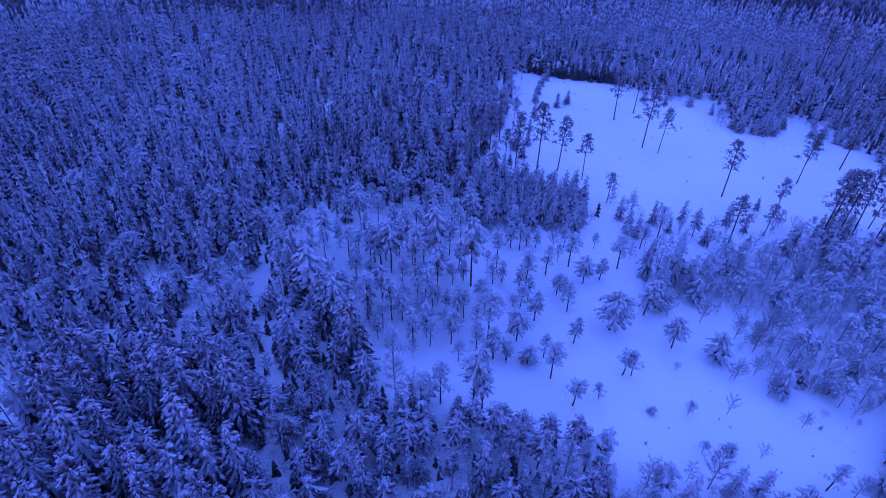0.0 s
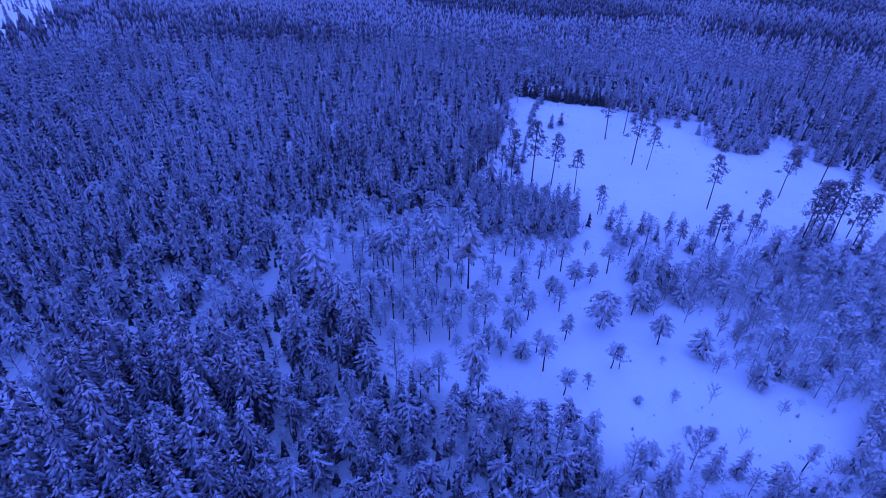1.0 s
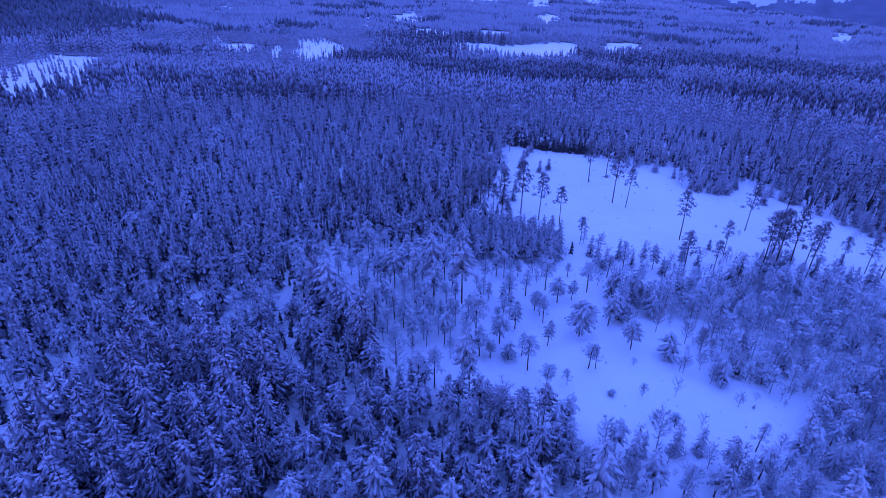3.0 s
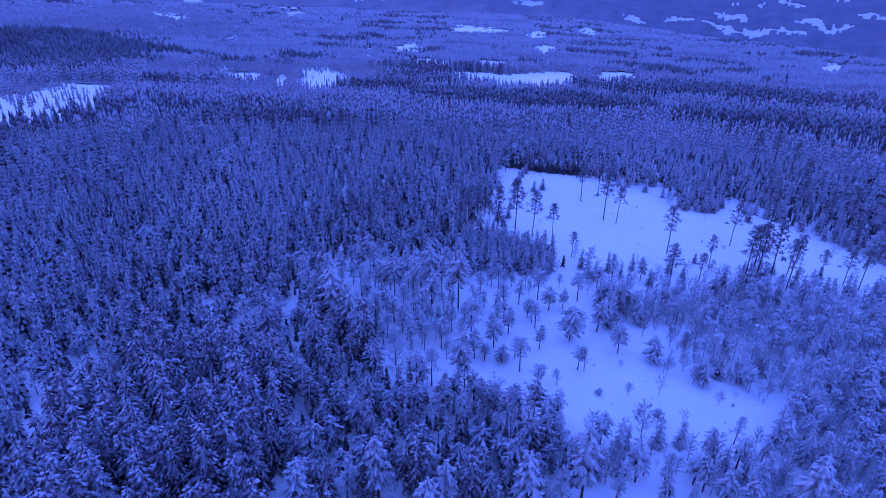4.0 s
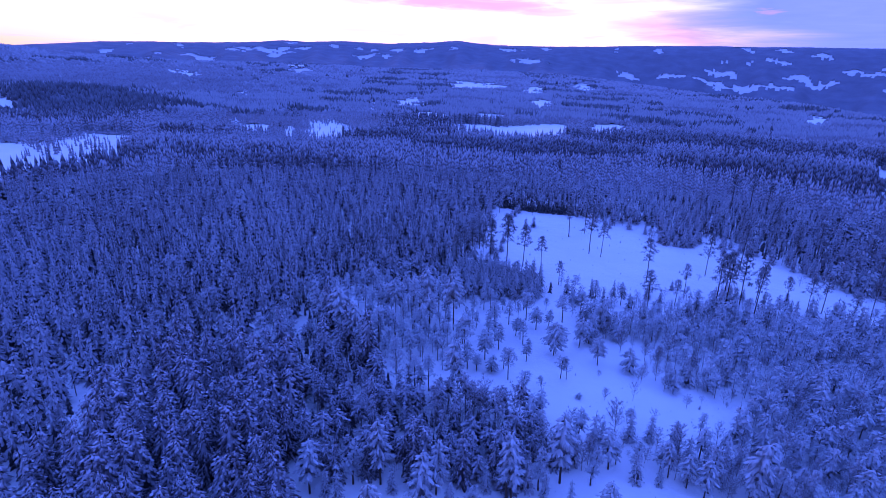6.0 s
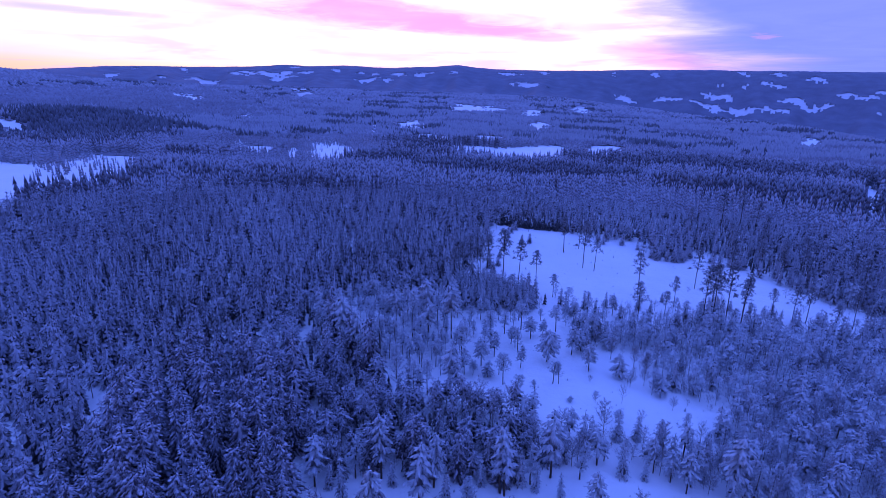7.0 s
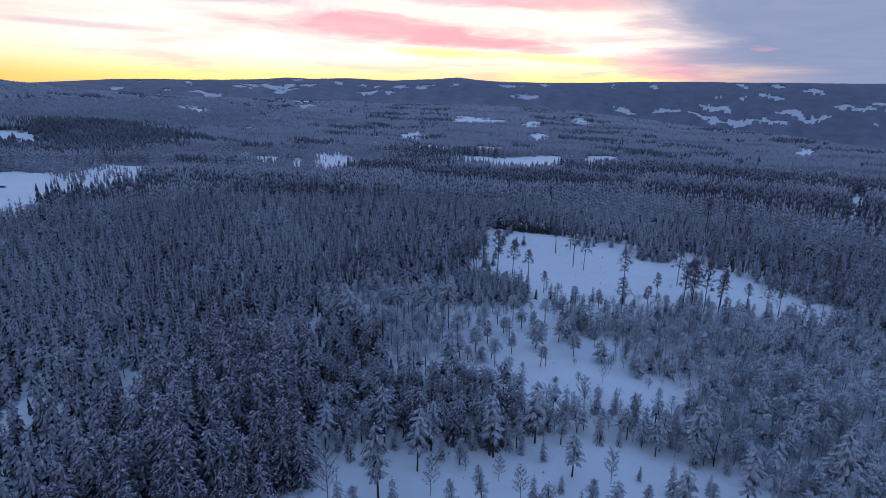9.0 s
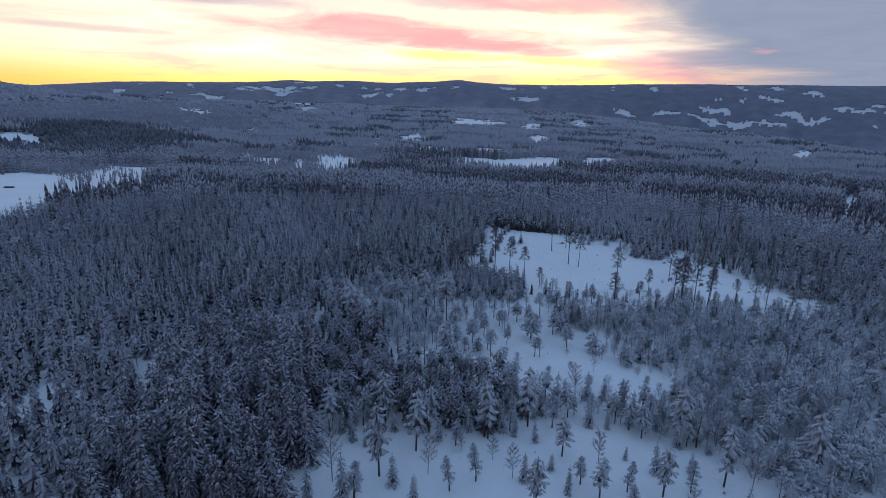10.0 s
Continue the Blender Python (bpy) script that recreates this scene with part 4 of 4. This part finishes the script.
def tall_of(x, y, kind):
    u = np.random.uniform(-1, 1, x.shape)
    t = np.where(kind == 0, 15.5 + 2.8 * u, np.where(kind == 1, 13.0 + 2.5 * u, 8.5 + 2.0 * u)) + 1.6 * rolling(x * 4, y * 4)
    right = smooth(45, 75, x) * smooth(190, 150, y)
    t = t * (1 - 0.26 * right)
    t = np.where(open_ground(x, y), t * np.random.uniform(0.45, 0.85, x.shape), t)
    t = np.where(inside(FRINGE, x, y) & (kind == 1), t * 0.80, t)
    young = inside([(8, 140), (8, 172), (60, 165), (66, 140)], x, y) | inside(THIN, x, y)
    t = np.where(inside(SPARSE, x, y), t * 0.7, t)
    return np.where(young, t * 0.72, t)


def stuff(name, kinds, rows, mats, label):
    """All far trees of a kind in one mesh: kinds are (trunk, crown) shapes, rows x, y, height scale, width scale."""
    vs, fs, ms, n = [], [], [], 0
    turn = np.random.uniform(0, 2 * np.pi, len(rows))
    which = np.random.randint(0, len(kinds), len(rows))
    for k, pair in enumerate(kinds):
        sel = which == k
        if not sel.any():
            continue
        x, y, sz, sw = rows[sel].T
        c, s, z = np.cos(turn[sel])[:, None], np.sin(turn[sel])[:, None], land(x, y)
        for mat, shape in enumerate(pair):
            if not shape.v:
                continue
            v, f = shape.arrays()
            px = (v[None, :, 0] * c - v[None, :, 1] * s) * sw[:, None] + x[:, None]
            py = (v[None, :, 0] * s + v[None, :, 1] * c) * sw[:, None] + y[:, None]
            pz = v[None, :, 2] * sz[:, None] + z[:, None]
            vs.append(np.stack([px, py, pz], -1).reshape(-1, 3))
            fs.append((f[None] + (np.arange(len(x)) * len(v))[:, None, None] + n).reshape(-1, 3))
            ms.append(np.full(len(fs[-1]), mat))
            n += len(x) * len(v)
    if vs:
        me = mesh_from(name, np.concatenate(vs), np.concatenate(fs), mats, np.concatenate(ms))
        tagged(new(name, me), label, "forest", kind="stuff")
        print(name, len(rows), len(me.polygons))


points = wood_points()
kinds = kind_of(points[:, 0], points[:, 1])
talls = tall_of(points[:, 0], points[:, 1], kinds)
tones = tone_of(points[:, 0], points[:, 1])
dist = np.hypot(points[:, 0] - 6, points[:, 1] + 110)
tones = np.where((dist < 480) & (points[:, 0] < 60), np.minimum(tones, 0), tones)
talls = talls * np.where(dist > 330, np.where(tones > 0, 0.68, np.where(tones < 0, 1.05, 0.92)), 1.0)

spruces = [(tree_thing("spruce_tree", spruce(0, 14, r), BARK, NEAR_SPRUCE, "spruce with drooping boughs loaded with snow, in the dense wood", "spruces of the wood"), 14) for r in (2.5, 2.9, 2.2, 2.6, 3.1)]
wood_pines = [(tree_thing("pine_tree", laden_pine(13, r, c, f), BARK, LADEN, "snow-laden pine among the spruces at the bog's edge", "pines of the wood"), 13) for r, c, f in ((2.5, 0.28, 0.4), (2.9, 0.36, 0.6), (2.2, 0.22, 0.3))]
birches = [(tree_thing("birch_tree", birch(0, 9, r), BIRCH_BARK, TWIGS, "bare slender birch with frosted twigs", "frosted birches"), 9) for r in (1.9, 1.6, 2.2)]
single = np.zeros(len(points), bool)
for kind, protos, count in ((0, spruces, 150), (1, wood_pines, 24), (2, birches, 60)):
    ids = np.nonzero((kinds == kind) & (points[:, 1] > -8) & ((points[:, 0] < 52) | (kind == 2)))[0]
    ids = ids[np.argsort(np.hypot(points[ids, 0] - 10, points[ids, 1] - 30))][:count]
    single[ids] = True
    planted(protos, [(float(points[i, 0]), float(points[i, 1]), float(talls[i])) for i in ids])

# low growth under the wood, its colour darkened for the shade between trees
gx, gy = np.meshgrid(np.arange(-300, 320, 3.8), np.arange(-25, 330, 3.8))
ux, uy = gx.ravel() + np.random.uniform(-1.5, 1.5, gx.size), gy.ravel() + np.random.uniform(-1.5, 1.5, gx.size)
keep = ((ux < 50) | (uy > 195)) & ~inside(STRIP, ux, uy)
for dx, dy in ((0, 0), (7, 0), (-7, 0), (0, 7), (0, -7)):
    keep &= ~open_ground(ux + dx, uy + dy)
keep &= (np.hypot(ux, uy + 110) < 455) & (np.abs(ux - 6) < (uy + 135) * 0.95)
keep |= inside(BELT, ux, uy) & (ux < 30) & ~open_ground(ux, uy) & ~open_ground(ux, uy + 4) & ~open_ground(ux, uy - 4)
ux, uy = ux[keep], uy[keep]
wide = np.random.uniform(0.3, 0.62, len(ux))
stuff("undergrowth", [spruce(2, 14.0) for _ in range(5)], np.stack([ux, uy, wide * np.random.uniform(0.45, 0.9, len(ux)), wide], -1), [BARK, DARK_NEEDLES], "low undergrowth between the spruces, darkened to deepen the gaps")

# frosted shrubs that fill the thicket
gx, gy = np.meshgrid(np.arange(50, 230, 3.1), np.arange(20, 175, 3.1))
ux, uy = gx.ravel() + np.random.uniform(-1.3, 1.3, gx.size), gy.ravel() + np.random.uniform(-1.3, 1.3, gx.size)
keep = np.random.uniform(0, 1, len(ux)) < np.where(inside(EAST, ux, uy), 0.85, np.where(open_ground(ux, uy), 0.03, np.where(inside(THIN, ux, uy), 0.12, 0.26)))
keep &= ~inside(NEAR_CLEARING, ux, uy)
ux, uy = ux[keep], uy[keep]
wide = np.random.uniform(0.35, 0.75, len(ux))
bx, by = np.meshgrid(np.arange(-38, 104, 3.3), np.arange(32, 88, 3.3))
bx, by = bx.ravel() + np.random.uniform(-1.5, 1.5, bx.size), by.ravel() + np.random.uniform(-1.5, 1.5, bx.size)
under = inside(BELT, bx, by)
wide_b = np.random.uniform(0.3, 0.55, under.sum())
stuff("shrub_layer", [birch(1, 9.0, 3.6) for _ in range(5)], np.stack([bx[under], by[under], wide_b * np.random.uniform(0.7, 1.0, under.sum()), wide_b], -1), [BIRCH_BARK, TWIGS], "frosted shrubs under the snow-laden belt of trees")
stuff("shrub_thicket", [birch(1, 9.0, 3.2) for _ in range(6)], np.stack([ux, uy, wide * np.random.uniform(0.7, 1.1, len(ux)), wide], -1), [BIRCH_BARK, TWIGS], "low bare shrubs white with hoar frost")

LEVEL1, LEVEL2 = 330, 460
snowy = inside([(4, 138), (4, 174), (64, 168), (70, 138)], points[:, 0], points[:, 1]) | ((points[:, 0] > 50) & (points[:, 1] < 190) & (dist < LEVEL1))
snowy &= (kinds == 0) & ~single
rows = np.stack([points[snowy, 0], points[snowy, 1], talls[snowy] / 14.0, talls[snowy] / 14.0 * np.random.uniform(0.85, 1.15, snowy.sum())], -1)
stuff("young_spruce_wood", [spruce(1, 14.0, 3.0) for _ in range(6)], rows, [BARK, YOUNG_SPRUCE], "stand of young spruces white with snow between the clearings")
single |= snowy
frosted = (kinds == 1) & ~single & (points[:, 0] > 50) & (points[:, 1] < 190) & (dist < LEVEL1)
rows = np.stack([points[frosted, 0], points[frosted, 1], talls[frosted] / 13.0, talls[frosted] / 13.0 * np.random.uniform(0.85, 1.15, frosted.sum())], -1)
stuff("pine_thicket", [pine(1, 13.0, 2.9, 0.2 + 0.03 * k, 0.1 * k) for k in range(6)], rows, [BARK, FROST_PINE], "frosted pines among birches east of the bog")
single |= frosted
for kind, builder, own, name, mats, label in ((0, spruce, 14.0, "spruce_wood", [BARK, SPRUCE], "dense wood of snow-laden spruces"), (1, pine, 13.0, "pine_wood", [BARK, PINE], "snow-laden pines scattered through the wood"), (2, birch, 9.0, "birch_thicket", [BIRCH_BARK, TWIGS], "thicket of bare frosted birches")):
    for level, lo, hi, tone in ((1, 0, LEVEL1, 0), (3, LEVEL1, LEVEL2, 0), (3, LEVEL1, LEVEL2, 1), (2, LEVEL2, 1000, -1), (2, LEVEL2, 1000, 0), (2, LEVEL2, 1000, 1)):
        sel = (kinds == kind) & ~single & (dist >= lo) & (dist < hi)
        if level == 2:
            sel &= tones == tone
        if level == 3:
            sel &= (tones == 1) == (tone == 1)
        wide = talls[sel] / own * np.random.uniform(0.85, 1.2, sel.sum()) * np.maximum(1, points[sel, 2] / 5.2) * (1.15 if level == 3 else 1.0)
        rows = np.stack([points[sel, 0], points[sel, 1], talls[sel] / own, wide], -1)
        shapes = [builder(level if kind == 0 else min(level, 2 if level != 3 else 1), own) for _ in range(6)]
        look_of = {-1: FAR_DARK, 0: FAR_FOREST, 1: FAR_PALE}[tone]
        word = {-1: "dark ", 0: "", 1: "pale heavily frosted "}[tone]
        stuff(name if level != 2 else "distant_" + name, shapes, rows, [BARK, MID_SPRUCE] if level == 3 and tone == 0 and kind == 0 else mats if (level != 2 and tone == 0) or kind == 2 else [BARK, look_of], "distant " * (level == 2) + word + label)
for tone, look_of, label in ((-1, HILL_DARK, "far dark forest on the hills"), (0, FAR_HILLS, "far snow-dusted forest covering the hills, tinted for haze"), (1, HILL_PALE, "far frosted forest on the hills, paled for haze")):
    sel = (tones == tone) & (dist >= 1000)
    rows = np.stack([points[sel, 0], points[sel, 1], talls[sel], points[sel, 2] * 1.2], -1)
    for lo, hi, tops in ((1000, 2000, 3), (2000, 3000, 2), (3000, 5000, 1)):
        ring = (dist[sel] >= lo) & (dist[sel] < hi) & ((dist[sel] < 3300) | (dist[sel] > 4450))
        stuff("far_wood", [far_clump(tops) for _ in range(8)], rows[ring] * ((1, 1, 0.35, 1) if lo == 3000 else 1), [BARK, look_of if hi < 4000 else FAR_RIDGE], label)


def far_canopy():
    """A low sheet added in hazed colours, which hides the snow between the far tops."""
    ang, rad = np.radians(np.arange(-44, 44.01, 0.18)), np.geomspace(440, 4800, 215)
    A, R = np.meshgrid(ang, rad)
    R = R * (1 + 0.004 * np.random.uniform(-1, 1, R.shape))
    x, y = 6 + R * np.sin(A), -110 + R * np.cos(A)
    v = np.stack([x, y, land(x, y) + np.where(R > 2900, 2.8, np.where(R < 1000, 1.2, 2.2)) + np.random.uniform(-0.9, 0.9, R.shape)], -1).reshape(-1, 3)
    n, m = A.shape
    i, j = np.meshgrid(np.arange(n - 1), np.arange(m - 1), indexing="ij")
    f = np.stack([i * m + j, i * m + j + 1, (i + 1) * m + j + 1, (i + 1) * m + j], -1).reshape(-1, 4)
    c = v[f].mean(1)
    shut = ~open_ground(c[:, 0], c[:, 1]) & ~inside(SPARSE_OPEN, c[:, 0], c[:, 1])
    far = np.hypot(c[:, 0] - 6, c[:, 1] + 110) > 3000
    for sel, look_of, label in ((shut & ~far, FAR_FLOOR, "haze-tinted sheet hiding the snow between trees of the far woods"), (shut & far, FAR_RIDGE, "canopy sheet of the far ridge, tinted blue-grey for haze")):
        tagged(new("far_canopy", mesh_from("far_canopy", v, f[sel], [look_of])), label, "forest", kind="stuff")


far_canopy()


# ---- small things far off ----
def part(name, bm, mat, parent):
    """Link a bmesh as one mesh object under a thing."""
    me = bpy.data.meshes.new(name)
    bm.to_mesh(me)
    bm.free()
    me.materials.append(mat)
    ob = new(name, me)
    ob.parent = parent
    return ob


def farm_house(x, y, turn, w, d, tall):
    """A timber farm building with a snow-covered gable roof."""
    e = new("farm_house")
    tagged(e, "timber farm building with a snow-covered gable roof on the far hillside", "house", "far farm")
    bm = bmesh.new()
    base = [bm.verts.new(p) for p in ((-w, -d, -2), (w, -d, -2), (w, d, -2), (-w, d, -2))]
    eave = [bm.verts.new(p) for p in ((-w, -d, tall), (w, -d, tall), (w, d, tall), (-w, d, tall))]
    gable = [bm.verts.new((-w, 0, tall + d * 0.8)), bm.verts.new((w, 0, tall + d * 0.8))]
    for k in (0, 2):
        bm.faces.new((base[k], base[k + 1], eave[k + 1], eave[k]))
    bm.faces.new((base[1], base[2], eave[2], gable[1], eave[1]))
    bm.faces.new((base[3], base[0], eave[0], gable[0], eave[3]))
    part("wall", bm, TIMBER, e)
    bm = bmesh.new()
    o, top = 0.6, tall + d * 0.8
    for z in (0.05, 0.5):
        for sx in (-w - o, w + o):
            for sy, sz in ((-d - o, tall - 0.5), (0, top), (d + o, tall - 0.5)):
                bm.verts.new((sx, sy, sz + z))
    bm.verts.ensure_lookup_table()
    v = bm.verts
    for q in ((0, 1, 4, 3), (1, 2, 5, 4), (9, 10, 7, 6), (10, 11, 8, 7), (0, 3, 9, 6), (2, 8, 11, 5), (0, 6, 7, 1), (1, 7, 8, 2), (3, 4, 10, 9), (4, 5, 11, 10)):
        bm.faces.new([v[i] for i in q])
    bmesh.ops.recalc_face_normals(bm, faces=bm.faces)
    part("roof", bm, SNOW, e)
    bm = bmesh.new()
    bmesh.ops.create_cube(bm, size=1, matrix=Matrix.Translation((w * 0.3, 0, top + 0.6)) @ Matrix.Diagonal((0.9, 0.9, 1.8, 1)))
    part("chimney", bm, BARK, e)
    e.matrix_basis = pose(x, y, float(land(x, y)), 0, 0, turn)


def log_pile(x, y, turn):
    """Felled logs stacked on the snow."""
    e = new("log_pile")
    tagged(e, "stack of felled logs dusted with snow on the open field", "log pile", "log piles")
    for row, count in ((0, 4), (1, 3)):
        for k in range(count):
            bm = bmesh.new()
            bmesh.ops.create_cone(bm, cap_ends=True, segments=8, radius1=0.34, radius2=0.28, depth=7.0,
                                  matrix=Matrix.Translation((uni(-0.4, 0.4), (k - (count - 1) / 2) * 0.70, 0.30 + row * 0.58)) @ Matrix.Rotation(radians(90), 4, "Y"))
            part("log", bm, BARK, e)
    e.matrix_basis = pose(x, y, float(land(x, y)), 0, 0, turn)


TIMBER = bark("dark_red_timber", (0.07, 0.03, 0.025), (0.12, 0.05, 0.04))
for x, y, turn, w, d, tall in ((-722, 2392, 20, 9, 5, 5), (-700, 2405, 95, 7, 4, 4), (-684, 2388, 10, 11, 6, 6), (-741, 2410, -30, 6, 4, 4)):
    farm_house(x, y, turn, w, d, tall)
log_pile(-379, 348, 12)
